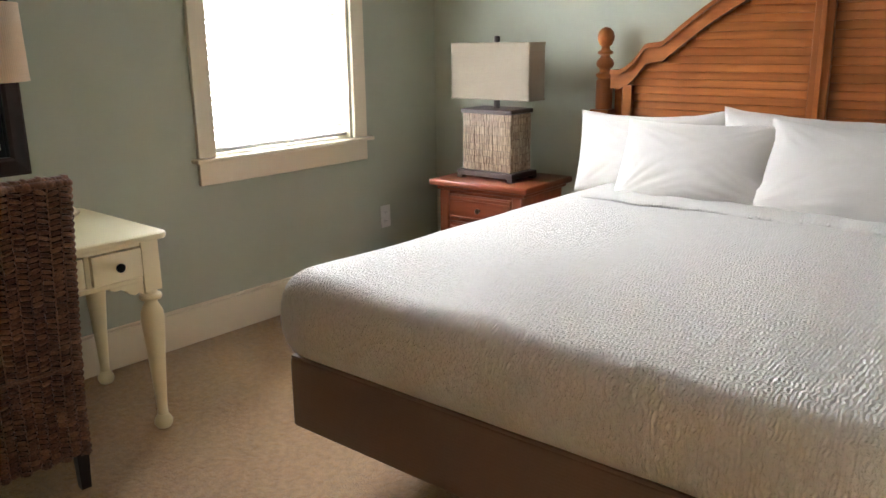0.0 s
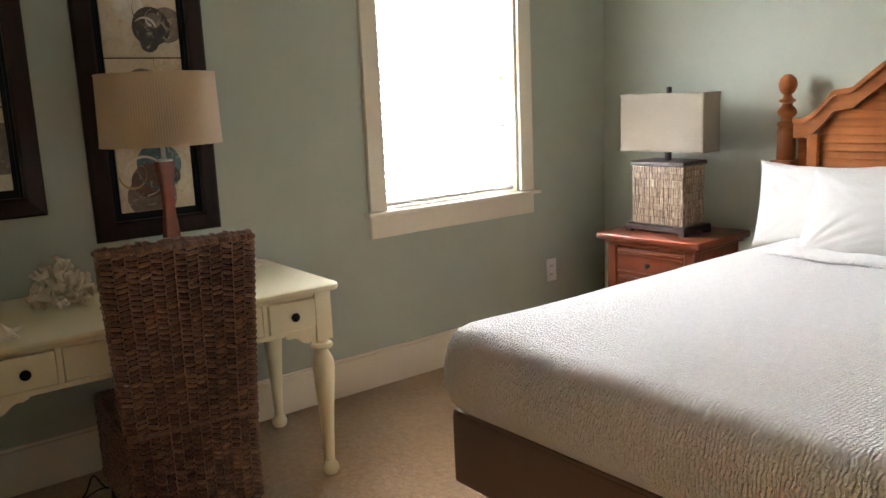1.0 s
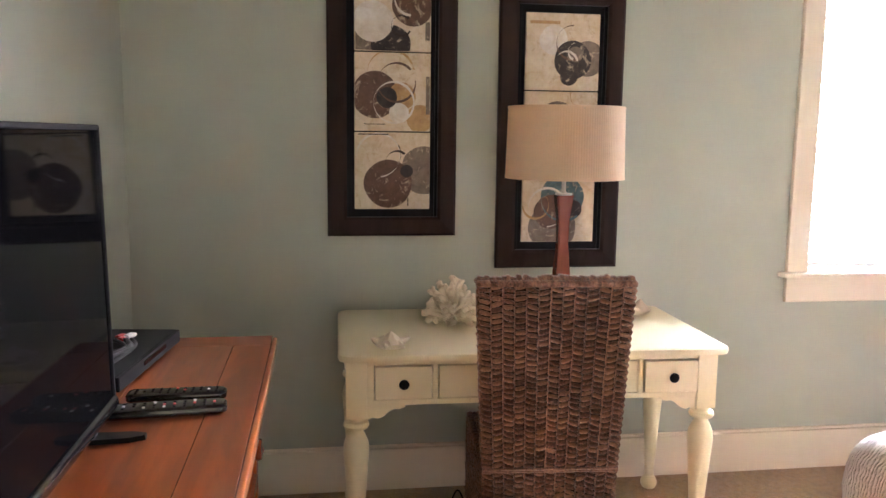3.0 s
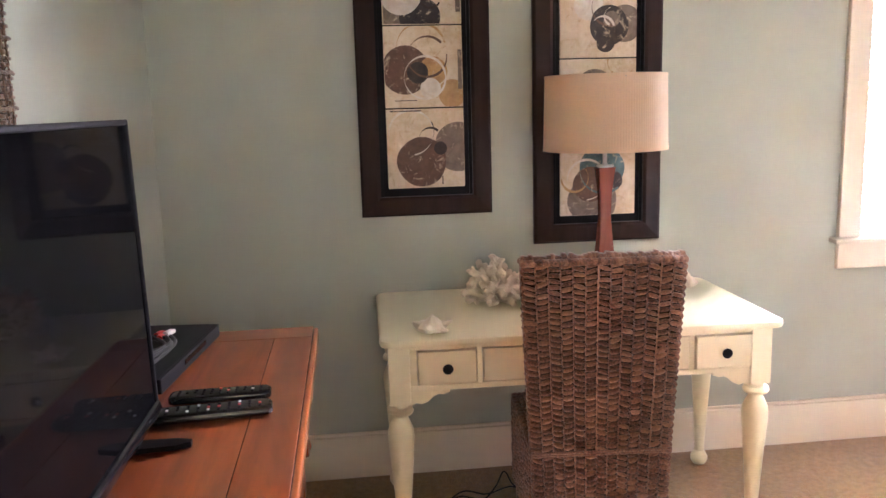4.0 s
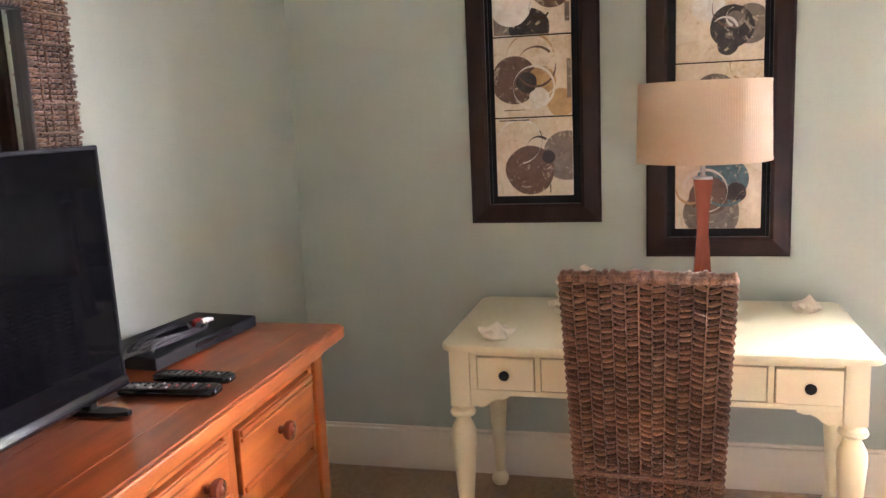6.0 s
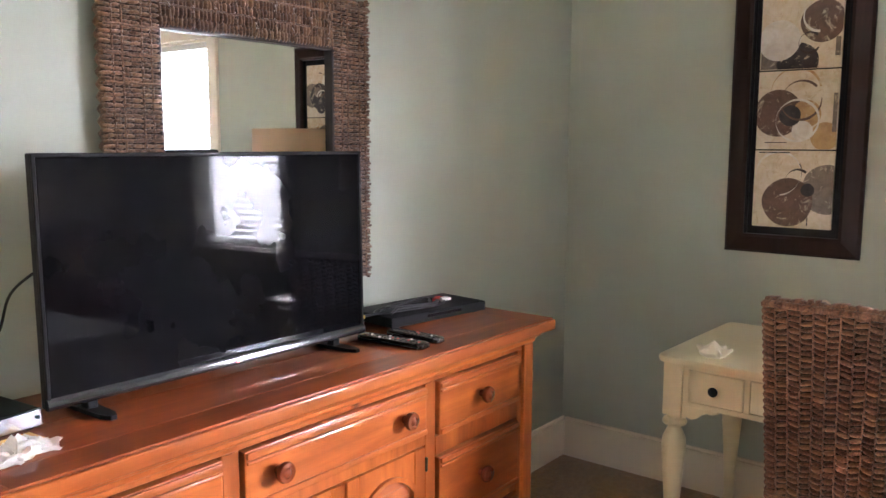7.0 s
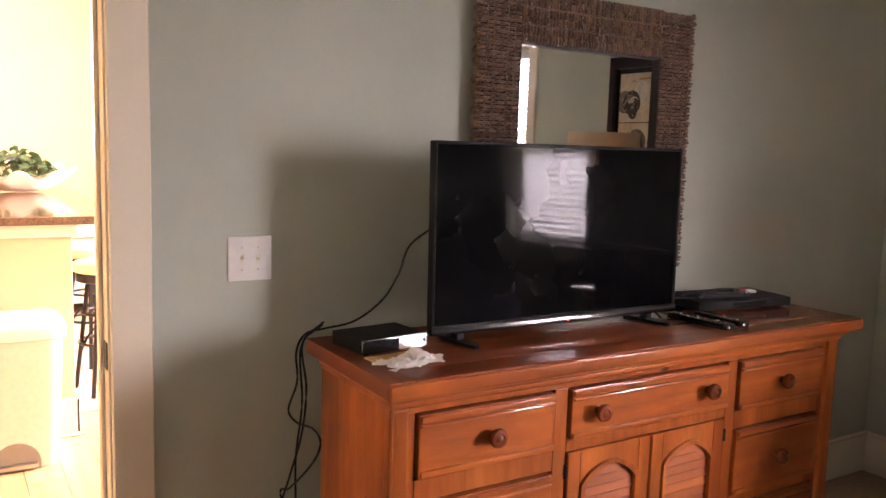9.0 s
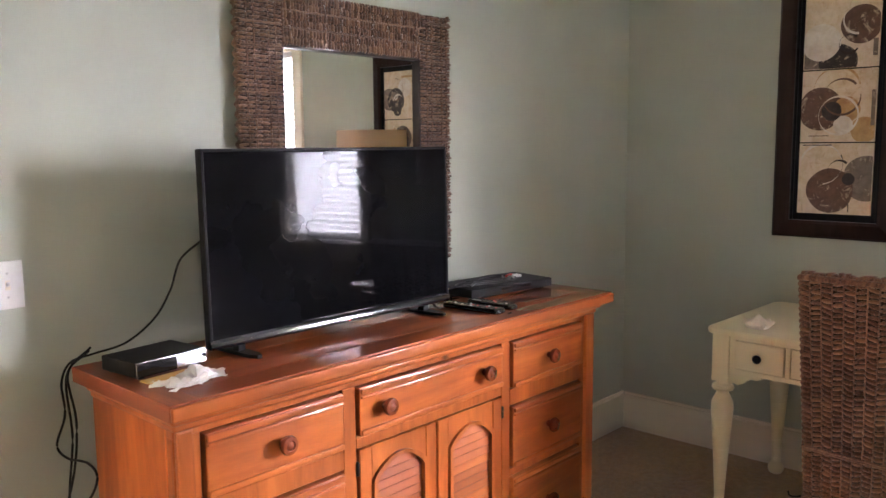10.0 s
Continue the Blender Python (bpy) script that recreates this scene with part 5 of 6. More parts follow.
# uprights: bands of lying strands between standing cords; head and foot: the same turned round
for x0, x1 in ((MX0, MX0 + MF), (MX1 - MF, MX1)):
    for k in range(3):
        a, c = x0 + (x1 - x0) * k / 3, x0 + (x1 - x0) * (k + 1) / 3
        rope_block(bm, a, c, MZ0, MZ1 - 0.004, "x")
for z0, z1 in ((MZ1 - MF, MZ1), (MZ0, MZ0 + MF)):
    for k in range(3):
        a, c = z0 + (z1 - z0) * k / 3, z0 + (z1 - z0) * (k + 1) / 3
        rope_block(bm, MX0 + MF, MX1 - MF, a, c, "z")
tagged(soften(part("front_weave", bm, SEAGRASS_M, mir, "woven seagrass ropes")), kind="stuff")
bm = bmesh.new()
for k in range(13):
    z = MZ0 + 0.03 + (MZ1 - MZ0 - 0.06) * k / 12
    for x0, x1 in ((MX0 + 0.004, MX0 + MF - 0.003), (MX1 - MF + 0.003, MX1 - 0.004)):
        tube(bm, [(x0 + (x1 - x0) * i / 8, yf + 0.010 + 0.0025 * (i % 2), z + rng.uniform(-0.002, 0.002)) for i in range(9)], 0.0042, 6)
for k in range(9):
    x = MX0 + MF + 0.03 + (MX1 - MX0 - 2 * MF - 0.06) * k / 8
    for z0, z1 in ((MZ1 - MF + 0.003, MZ1 - 0.004), (MZ0 + 0.004, MZ0 + MF - 0.003)):
        tube(bm, [(x + rng.uniform(-0.002, 0.002), yf + 0.010 + 0.0025 * (i % 2), z0 + (z1 - z0) * i / 8) for i in range(9)], 0.0042, 6)
for x0 in (MX0, MX1 - MF):
    for k in (1, 2, 4, 5):
        x = x0 + MF * k / 6
        tube(bm, [(x + rng.uniform(-0.0015, 0.0015), yf + 0.0095 + 0.002 * (i % 2), MZ0 + 0.004 + (MZ1 - MZ0 - 0.01) * i / 60) for i in range(61)], 0.0030, 5)
for z0 in (MZ0, MZ1 - MF):
    for k in (2, 4):
        z = z0 + MF * k / 6
        tube(bm, [(MX0 + MF + (MX1 - MX0 - 2 * MF) * i / 40, yf + 0.0095 + 0.002 * (i % 2), z + rng.uniform(-0.0015, 0.0015)) for i in range(41)], 0.0030, 5)
tagged(part("binding_cord", bm, SEAGRASS_M, mir, "", True), kind="stuff")
bm = bmesh.new()
for i in range(60):
    t = (i + 0.5) / 60
    z, x = MZ0 + (MZ1 - MZ0) * t, MX0 + (MX1 - MX0) * t
    for xx, n in ((MX0 + 0.002, -X), (MX1 - 0.002, X)):
        lump(bm, Vector((xx - n.x * 0.002, 0.026, z)), (Y + Z3 * (0.4 if i % 2 else -0.4)).normalized(), Z3, n, 0.022, 0.010, 0.003 * rng.uniform(0.7, 1.3))
    for zz, n in ((MZ0 + 0.002, -Z3), (MZ1 - 0.002, Z3)):
        lump(bm, Vector((x, 0.026, zz)), (Y + X * (0.4 if i % 2 else -0.4)).normalized(), X, n, 0.022, 0.010, 0.005 * rng.uniform(0.7, 1.3))
tagged(soften(part("edge_weave", bm, SEAGRASS_M, mir)), kind="stuff")
bm = bmesh.new()
for a in ((MX0 + MF - 0.004, MX0 + MF + 0.008, MZ0 + MF, MZ1 - MF), (MX1 - MF - 0.008, MX1 - MF + 0.004, MZ0 + MF, MZ1 - MF), (MX0 + MF, MX1 - MF, MZ1 - MF - 0.008, MZ1 - MF + 0.004), (MX0 + MF, MX1 - MF, MZ0 + MF - 0.004, MZ0 + MF + 0.008)):
    box(bm, a[0], a[1], 0.022, 0.044, a[2], a[3], 0.003)
part("inner_lip", bm, DARKLEG, mir, "dark inner lip")

# ---- small things on the dresser ----
stb = thing("set_top_box", "small black set-top box on the dresser", "set-top box", pose(2.764, 0.296, TOPZ, 0, 0, 6.5))
part("body", slab(-0.098, 0.098, -0.074, 0.066, 0.005, 0.041, 0.004, 2), BLACK, stb)
part("front_panel", slab(-0.098, 0.098, 0.0645, 0.072, 0.005, 0.041, 0.003, 2), GLOSS, stb, "glossy black front")
part("silver_panel", slab(-0.096, -0.010, 0.0715, 0.0735, 0.007, 0.039, 0.001), plain("silver_panel", (0.42, 0.42, 0.43), 0.22, 1.0), stb, "bright silver panel")
bm = bmesh.new()
lathe(bm, [(0.004, 0), (0.004, 0.003), (0.002, 0.004)], 12, pose(-0.088, 0.0735, 0.025, -90, 0, 0))
part("button", bm, BLACK, stb)
for sx in (-1, 1):
    for y in (-0.055, 0.055):
        part("foot", slab(sx * 0.08 - 0.008, sx * 0.08 + 0.008, y - 0.008, y + 0.008, 0, 0.006, 0.001), BLACK, stb)
dvd = thing("disc_player", "flat black disc player on the dresser", "disc player", pose(1.395, 0.262, TOPZ, 0, 0, -7))
part("body", slab(-0.205, 0.205, -0.105, 0.090, 0.006, 0.037, 0.004, 2), BLACK, dvd)
part("front_panel", slab(-0.205, 0.205, 0.088, 0.096, 0.006, 0.036, 0.003, 2), BLACK, dvd)
part("disc_tray", slab(-0.09, 0.06, 0.0955, 0.0975, 0.019, 0.030, 0.001), GLOSS, dvd)
for sx in (-1, 1):
    for y in (-0.08, 0.07):
        part("foot", slab(sx * 0.17 - 0.01, sx * 0.17 + 0.01, y - 0.01, y + 0.01, 0, 0.007, 0.001), BLACK, dvd)
RUBBER = plain("black_rubber", (0.012, 0.012, 0.013), 0.35, level=0.5)
REDP, YELP = plain("red_plug", (0.55, 0.05, 0.04), 0.4), plain("yellow_plug", (0.75, 0.50, 0.04), 0.4)
cable = thing("av_cable", "coiled black cable with red and white plugs on the player", "cable")
bm = bmesh.new()
for r0, k0, zz in ((1.0, 0.0, 0.041), (0.80, 1.1, 0.046), (0.62, 2.0, 0.050)):
    loop = []
    for i in range(25):
        a = 2 * math.pi * i / 24 + k0
        loop.append((1.455 + 0.150 * r0 * math.cos(a) + 0.010 * math.sin(3 * a), 0.265 + 0.048 * r0 * math.sin(a) - 0.10 * (0.150 * r0 * math.cos(a)) + 0.006 * math.cos(2 * a + k0), TOPZ + zz + 0.003 * math.sin(2 * a)))
    tube(bm, curve_points(loop, 3), 0.0042, 7)
tube(bm, curve_points([(1.58, 0.28, TOPZ + 0.046), (1.63, 0.268, TOPZ + 0.044), (1.672, 0.272, TOPZ + 0.044), (1.70, 0.25, TOPZ + 0.020), (1.68, 0.20, TOPZ + 0.005)], 6), 0.0042, 7)
tube(bm, curve_points([(1.33, 0.285, TOPZ + 0.046), (1.40, 0.305, TOPZ + 0.047), (1.50, 0.275, TOPZ + 0.050), (1.59, 0.31, TOPZ + 0.045)], 6), 0.0046, 7)
part("cord", bm, RUBBER, cable, "", True)
for px, py, qx, qy, mat, lab in ((1.318, 0.262, 1.285, 0.272, REDP, "red plug"), (1.312, 0.280, 1.276, 0.292, WHITEPL, "white plug"), (1.672, 0.272, 1.700, 0.290, YELP, "yellow plug"), (1.340, 0.272, 1.316, 0.276, REDP, "red plug")):
    bm = bmesh.new()
    tube(bm, [(px, py, TOPZ + 0.045), (0.5 * (px + qx), 0.5 * (py + qy), TOPZ + 0.046), (qx, qy, TOPZ + 0.044)], lambda t: 0.0075 if t < 0.6 else 0.0045, 8)
    part("plug", bm, mat, cable, lab, True)


def remote(m, length, width, label, seed):
    r = thing("remote_control", label, "remote control", m, "remote controls on the dresser")
    bm = bmesh.new()
    prev = None
    for inset, z in ((0.004, 0.0), (0.0, 0.004), (0.0, 0.013), (0.003, 0.017), (0.008, 0.018)):
        ring = [bm.verts.new((x, y, z)) for x, y in rounded_rect(-width / 2 + inset, width / 2 - inset, -length / 2 + inset, length / 2 - inset, 0.014)]
        if prev:
            for i in range(len(ring)):
                bm.faces.new((prev[i], prev[(i + 1) % len(ring)], ring[(i + 1) % len(ring)], ring[i]))
        else:
            bm.faces.new(ring[::-1])
        prev = ring
    bm.faces.new(prev)
    part("case", bm, GLOSS, r, "", True)
    rng = random.Random(seed)
    for j in range(11):
        for i in range(3):
            if rng.random() < 0.12:
                continue
            x, y = (i - 1) * width * 0.25, -length * 0.40 + length * 0.80 * j / 10
            mat = WHITEPL if rng.random() < 0.22 else BLACK if rng.random() < 0.8 else REDP
            part("button", slab(x - width * 0.07, x + width * 0.07, y - 0.0026, y + 0.0026, 0.0175, 0.0195, 0.0008), mat, r)
    return r


remote(pose(1.642, 0.448, TOPZ, 0, 0, 1), 0.190, 0.046, "slim black remote control lying on the dresser", 1)
remote(pose(1.728, 0.440, TOPZ, 0, 0, 5), 0.225, 0.052, "long black remote control with pale buttons on the dresser", 2)
PAPER = canvas_material("buff_paper", (0.70, 0.42, 0.13), (0.60, 0.34, 0.10), 2)
env = part("envelope", slab(-0.082, 0.082, -0.030, 0.030, 0.0, 0.0035, 0.001), PAPER, None)
env.matrix_world = pose(2.768, 0.408, TOPZ, 0, 0, 6)
tagged(env, "orange-buff paper envelope lying by the set-top box", "envelope")
TISSUE = cloth("thin_tissue", (0.88, 0.86, 0.82), 900.0, 0.95, 0.05, 0.2)
bm = bmesh.new()
n = 30
grid = []
for i in range(n + 1):
    row = []
    for j in range(n + 1):
        u, v = i / n - 0.5, j / n - 0.5
        q = Vector((u * 4.2, v * 4.2, 3.3))
        edge = 0.5 + 0.5 * noise.noise(Vector((u * 5, v * 5, 9)))
        x = u * 0.17 * (0.75 + 0.5 * edge) + 0.020 * noise.noise(q * 1.7)
        y = v * 0.105 * (0.6 + 0.6 * edge) + 0.020 * noise.noise(q * 1.9 + Vector((4, 0, 0))) - 0.25 * u * u * 0.3
        hgt = max(0.0, 1 - 2.6 * abs(u + 0.05)) * max(0.0, 1 - 2.2 * abs(v))
        z = 0.003 + 0.046 * hgt * (0.55 + 0.9 * noise.noise(q * 2.2)) + 0.009 * abs(noise.noise(q * 3.1))
        row.append(bm.verts.new((x, y, max(0.0012, z))))
    grid.append(row)
for i in range(n):
    for j in range(n):
        bm.faces.new((grid[i][j], grid[i + 1][j], grid[i + 1][j + 1], grid[i][j + 1]))
tis = part("tissue", bm, TISSUE, None, "", True)
tis.matrix_world = pose(2.768, 0.470, TOPZ + 0.001, 0, 0, 20)
tagged(tis, "crumpled white paper tissue on the dresser", "tissue")

# ---- cords ----


def cord(label, ctrl, r=0.003):
    bm = bmesh.new()
    tube(bm, curve_points(ctrl, 8), r, 7)
    ob = part("cord", bm, BLACK, None, "", True)
    return tagged(ob, label, "cord", "black cords")


cord("black cord hanging from the television to the set-top box", [(2.61, 0.285, 1.255), (2.650, 0.235, 1.20), (2.662, 0.20, 1.12), (2.695, 0.17, 1.045), (2.757, 0.13, 0.985), (2.83, 0.100, 0.965), (2.90, 0.13, 0.962), (2.945, 0.18, 0.93), (2.95, 0.200, 0.856), (2.95, 0.140, 0.765), (2.95, 0.200, 0.748), (2.95, 0.310, 0.765), (2.95, 0.355, 0.742), (2.95, 0.30, 0.67), (2.95, 0.15, 0.55), (2.95, 0.085, 0.515), (2.95, 0.12, 0.42), (2.95, 0.10, 0.0)])
cord("black cord hanging behind the dresser", [(2.84, 0.11, 0.985), (2.92, 0.16, 0.945), (2.945, 0.25, 0.85), (2.945, 0.22, 0.72), (2.95, 0.15, 0.58), (2.95, 0.10, 0.49), (2.95, 0.16, 0.46), (2.95, 0.17, 0.36), (2.95, 0.12, 0.0)])
cord("black cord hanging behind the dresser", [(2.84, 0.10, 0.975), (2.92, 0.15, 0.935), (2.94, 0.21, 0.80), (2.94, 0.17, 0.64), (2.945, 0.18, 0.47), (2.945, 0.12, 0.25), (2.945, 0.10, 0.0)])
cord("black cord lying on the carpet under the desk", [(0.10, 1.62, 0.60), (0.07, 1.60, 0.30), (0.10, 1.52, 0.03), (0.20, 1.40, 0.006), (0.24, 1.30, 0.02), (0.22, 1.26, 0.075), (0.25, 1.22, 0.03), (0.30, 1.16, 0.006), (0.26, 1.08, 0.006), (0.32, 1.00, 0.006), (0.28, 0.97, 0.006)], 0.0035)
cord("black cord lying on the carpet under the desk", [(0.08, 1.60, 0.55), (0.06, 1.58, 0.25), (0.12, 1.47, 0.01), (0.28, 1.36, 0.006), (0.30, 1.27, 0.05), (0.27, 1.18, 0.012), (0.22, 1.10, 0.006), (0.30, 1.02, 0.006)], 0.0035)

# ---- switch and socket ----
sw = thing("light_switch", "white double toggle light switch plate on the wall", "light switch", pose(3.010, 0.0, 1.153))
part("plate", slab(-0.060, 0.060, 0.0, 0.006, -0.060, 0.060, 0.003, 2), WHITEPL, sw, "", True)
for x in (-0.022, 0.022):
    part("slot", slab(x - 0.006, x + 0.006, 0.0055, 0.0068, -0.012, 0.012, 0.0005), TRIM, sw)
    part("toggle", slab(x - 0.004, x + 0.004, -0.006, 0.006, -0.004, 0.004, 0.001), WHITEPL, sw).matrix_basis = pose(0, 0.009, 0.003, 35, 0, 0)
    for z in (-0.030, 0.030):
        bm = bmesh.new()
        lathe(bm, [(0.0032, 0), (0.0032, 0.0006), (0.002, 0.0010)], 10, pose(x, 0.006, z, -90, 0, 0))
        part("screw", bm, STEEL, sw)
out = thing("wall_socket", "white wall socket low on the wall", "wall socket", pose(0.0, 4.004, 0.398))
part("plate", slab(0.0, 0.006, -0.041, 0.041, -0.068, 0.068, 0.003, 2), WHITEPL, out, "", True)
for z in (-0.026, 0.026):
    sk = part("socket", slab(0.0055, 0.008, -0.016, 0.016, z - 0.014, z + 0.014, 0.003, 2), WHITEPL, out)
    for y in (-0.006, 0.006):
        part("slot", slab(0.0078, 0.0084, y - 0.001, y + 0.001, z - 0.004, z + 0.005, 0), BLACKLIP, sk)

# ---- the kitchen beyond the doorway ----
KW = painted("warm_cream_wall", (0.80, 0.64, 0.36), 0.6, 120.0, 0.1, 0.04)
KXA, KXB, KYB, KH = 0.90, 5.60, -6.2, 3.0
OAK = wooden("pale_oak", (0.42, 0.26, 0.14), (0.66, 0.47, 0.29), "y", 0.35, 0.15, 0.7, False)
structure("kitchen_subfloor", slab(KXA - 0.1, KXB + 0.1, KYB - 0.1, -0.071, -0.12, -0.012, 0), CORE, "dark bed beneath the floor planks", "floor")
kf = thing("kitchen_floor", "pale oak plank floor of the kitchen", "floor", kind="structure")
rng = random.Random(8)
meshes = {}
x = KXA
while x < KXB:
    y = -0.072
    while y > KYB:
        ln = round(rng.choice((0.9, 1.2, 1.5)), 2)
        y2 = max(KYB, y - ln)
        key = round(y - y2, 3)
        if key > 0.05:
            m = pose(x + 0.075, (y + y2) / 2, 0)
            if key in meshes:
                ob = new("plank", meshes[key])
                ob.parent = kf
            else:
                ob = part("plank", slab(-0.0742, 0.0742, -key / 2 + 0.0008, key / 2 - 0.0008, -0.012, 0.0, 0.0012), OAK, kf)
                meshes[key] = ob.data
            ob.matrix_basis = m
        y = y2
    x += 0.15
structure("kitchen_ceiling", slab(KXA - 0.1, KXB + 0.1, KYB - 0.1, -T, KH, KH + 0.1, 0), CEIL, "plain pale kitchen ceiling", "ceiling")
structure("kitchen_wall_above", slab(KXA, KXB, -T, -T + 0.02, RH + 0.1, KH, 0), KW, "cream kitchen wall above the bedroom", "wall")
FX0, FX1, FZ0, FZ1 = 3.44, 4.50, 1.42, 2.72
bm = bmesh.new()
for a in ((KXA, FX0, KYB - 0.12, KYB, 0, KH), (FX1, KXB, KYB - 0.12, KYB, 0, KH), (FX0, FX1, KYB - 0.12, KYB, 0, FZ0), (FX0, FX1, KYB - 0.12, KYB, FZ1, KH)):
    box(bm, *a, 0)
structure("kitchen_wall_far", bm, KW, "warm cream kitchen wall with a bright window", "wall")
# the wide opening is out of view, added to let the side lamp in
bm = bmesh.new()
for a in ((KXA - 0.12, KXA, -3.2, -1.4, 0, 0.85), (KXA - 0.12, KXA, -3.2, -1.4, 2.35, KH), (KXA - 0.12, KXA, KYB - 0.12, -3.2, 0, KH), (KXA - 0.12, KXA, -1.4, -0.071, 0, KH)):
    box(bm, *a, 0)
structure("kitchen_wall_side", bm, KW, "warm cream kitchen wall with a wide opening added for light", "wall")
structure("kitchen_wall_end", slab(KXB, KXB + 0.12, KYB - 0.12, -0.071, 0, KH, 0), KW, "plain warm cream kitchen wall", "wall")
kw = thing("window_2", "white framed kitchen window full of daylight", "window", kind="structure")
for a in ((FX0 - 0.09, FX0, FZ0, FZ1), (FX1, FX1 + 0.09, FZ0, FZ1), (FX0 - 0.09, FX1 + 0.09, FZ1, FZ1 + 0.09), (FX0 - 0.09, FX1 + 0.09, FZ0 - 0.09, FZ0)):
    part("casing", slab(a[0], a[1], KYB, KYB + 0.02, a[2], a[3], 0.003), TRIM, kw)
pane = part("pane", slab(FX0, FX1, KYB - 0.07, KYB - 0.064, FZ0, FZ1, 0), GLASS, kw)
pane.visible_shadow = False

PENIN = painted("tan_panel_paint", (0.66, 0.50, 0.32), 0.5, 120.0, 0.08, 0.04)
isl = thing("kitchen_island", "tan panelled kitchen island with white baseboard", "island")
part("body", slab(3.185, 4.70, -4.55, -2.115, 0.0, 1.045, 0.003), PENIN, isl)
part("end_trim", slab(3.16, 4.70, -2.118, -2.100, 0.985, 1.045, 0.003), TRIM, isl)
part("baseboard", slab(3.168, 4.70, -2.115, -2.095, 0.0, 0.19, 0.004), TRIM, isl)
part("baseboard", slab(3.165, 3.185, -4.55, -2.095, 0.0, 0.19, 0.004), TRIM, isl)
part("shoe_mould", slab(3.150, 4.70, -2.095, -2.080, 0.0, 0.02, 0.006), TRIM, isl)


def granite_material():
    m, nt, b = material("brown_granite", 0.08)
    v = texture_space(nt)
    n1, n2 = noise_node(nt, v, 90.0, 4, 0.7), noise_node(nt, v, 9.0, 4)
    col = mix(nt, 0.5, ramp(nt, n1, (0.35, (0.035, 0.018, 0.012)), (0.6, (0.22, 0.12, 0.07)), (0.75, (0.40, 0.27, 0.18))), ramp(nt, n2, (0.3, (0.10, 0.05, 0.03)), (0.7, (0.26, 0.15, 0.09))))
    nt.links.new(col, b.inputs["Base Color"])
    return m


tagged(part("countertop", slab(2.93, 4.75, -4.62, -2.075, 1.045, 1.085, 0.006, 2), granite_material(), None), "polished brown granite worktop on the island", "worktop")

# clam shell bowl with a plant
bowl = thing("shell_bowl", "large white clam shell bowl on the granite worktop", "bowl", pose(3.26, -3.95, 1.085))
bm = bmesh.new()
NA, NR = 72, 8
rows = []
for side in (0, 1):
    for j in range(NR + 1):
        t = j / NR if side == 0 else 1 - j / NR
        ring = []
        for i in range(NA):
            a = 2 * math.pi * i / NA
            wv = math.cos(8 * a + 0.6)
            r = (0.07 + 0.25 * t ** 0.75) * (1 + 0.10 * wv * t)
            z = 0.004 + 0.135 * t ** 1.5 + 0.034 * wv * t ** 2 - 0.030 * math.sin(a) * t ** 2 + (0.006 if side else 0)
            z = max(z, 0.004)
            k = 1.0 if side == 0 else 0.965
            ring.append(bm.verts.new((r * k * math.cos(a), 0.72 * r * k * math.sin(a), z)))
        rows.append(ring)
for a, c in zip(rows, rows[1:] + rows[:1]):
    for i in range(NA):
        bm.faces.new((a[i], a[(i + 1) % NA], c[(i + 1) % NA], c[i]))
part("shell", bm, painted("clam_shell", (0.72, 0.62, 0.50), 0.5, 60.0, 0.3, 0.12), bowl, "fluted white clam shell", True)
LEAF = plain("ivy_leaf", (0.075, 0.125, 0.050), 0.5)
rng = random.Random(14)
bm = bmesh.new()
for k in range(150):
    a, r = rng.uniform(0, 2 * math.pi), 0.23 * rng.random() ** 0.6
    hgt = 0.11 + 0.15 * (1 - (r / 0.25) ** 2) * rng.uniform(0.5, 1.1) + (0.02 if rng.random() < 0.2 else 0)
    c = Vector((r * math.cos(a), 0.7 * r * math.sin(a), hgt))
    s = rng.uniform(0.025, 0.042)
    m = Matrix.Translation(c) @ Euler((rng.uniform(-0.9, 0.9), rng.uniform(-0.9, 0.9), rng.uniform(0, 6.3))).to_matrix().to_4x4()
    pts = [(0, -1, 0), (0.55, -0.75, 0.1), (0.85, -0.1, 0.16), (0.4, 0.6, 0.1), (0, 1.1, -0.1), (-0.4, 0.6, 0.1), (-0.85, -0.1, 0.16), (-0.55, -0.75, 0.1)]
    vs = [bm.verts.new(m @ (Vector(p) * s)) for p in pts]
    ctr = bm.verts.new(m @ Vector((0, 0, -0.02 * s)))
    for i in range(8):
        bm.faces.new((vs[i], vs[(i + 1) % 8], ctr))
    if k % 3 == 0:
        tube(bm, [m @ Vector((0, -1.0 * s, 0)), Vector((c.x * 0.6, c.y * 0.6, 0.10))], 0.0018, 4)
ivy = part("ivy_leaves", bm, LEAF, None, "", False)
ivy.matrix_world = pose(3.26, -3.95, 1.085)
tagged(ivy, "dark green ivy leaves filling the shell bowl", "plant")

# step bin
can = thing("step_bin", "white plastic step bin with rounded lid", "bin", pose(3.475, -1.885, 0, 0, 0, 0))
BINW = plain("white_bin_plastic", (0.80, 0.78, 0.74), 0.35)
bm = bmesh.new()
prev = None
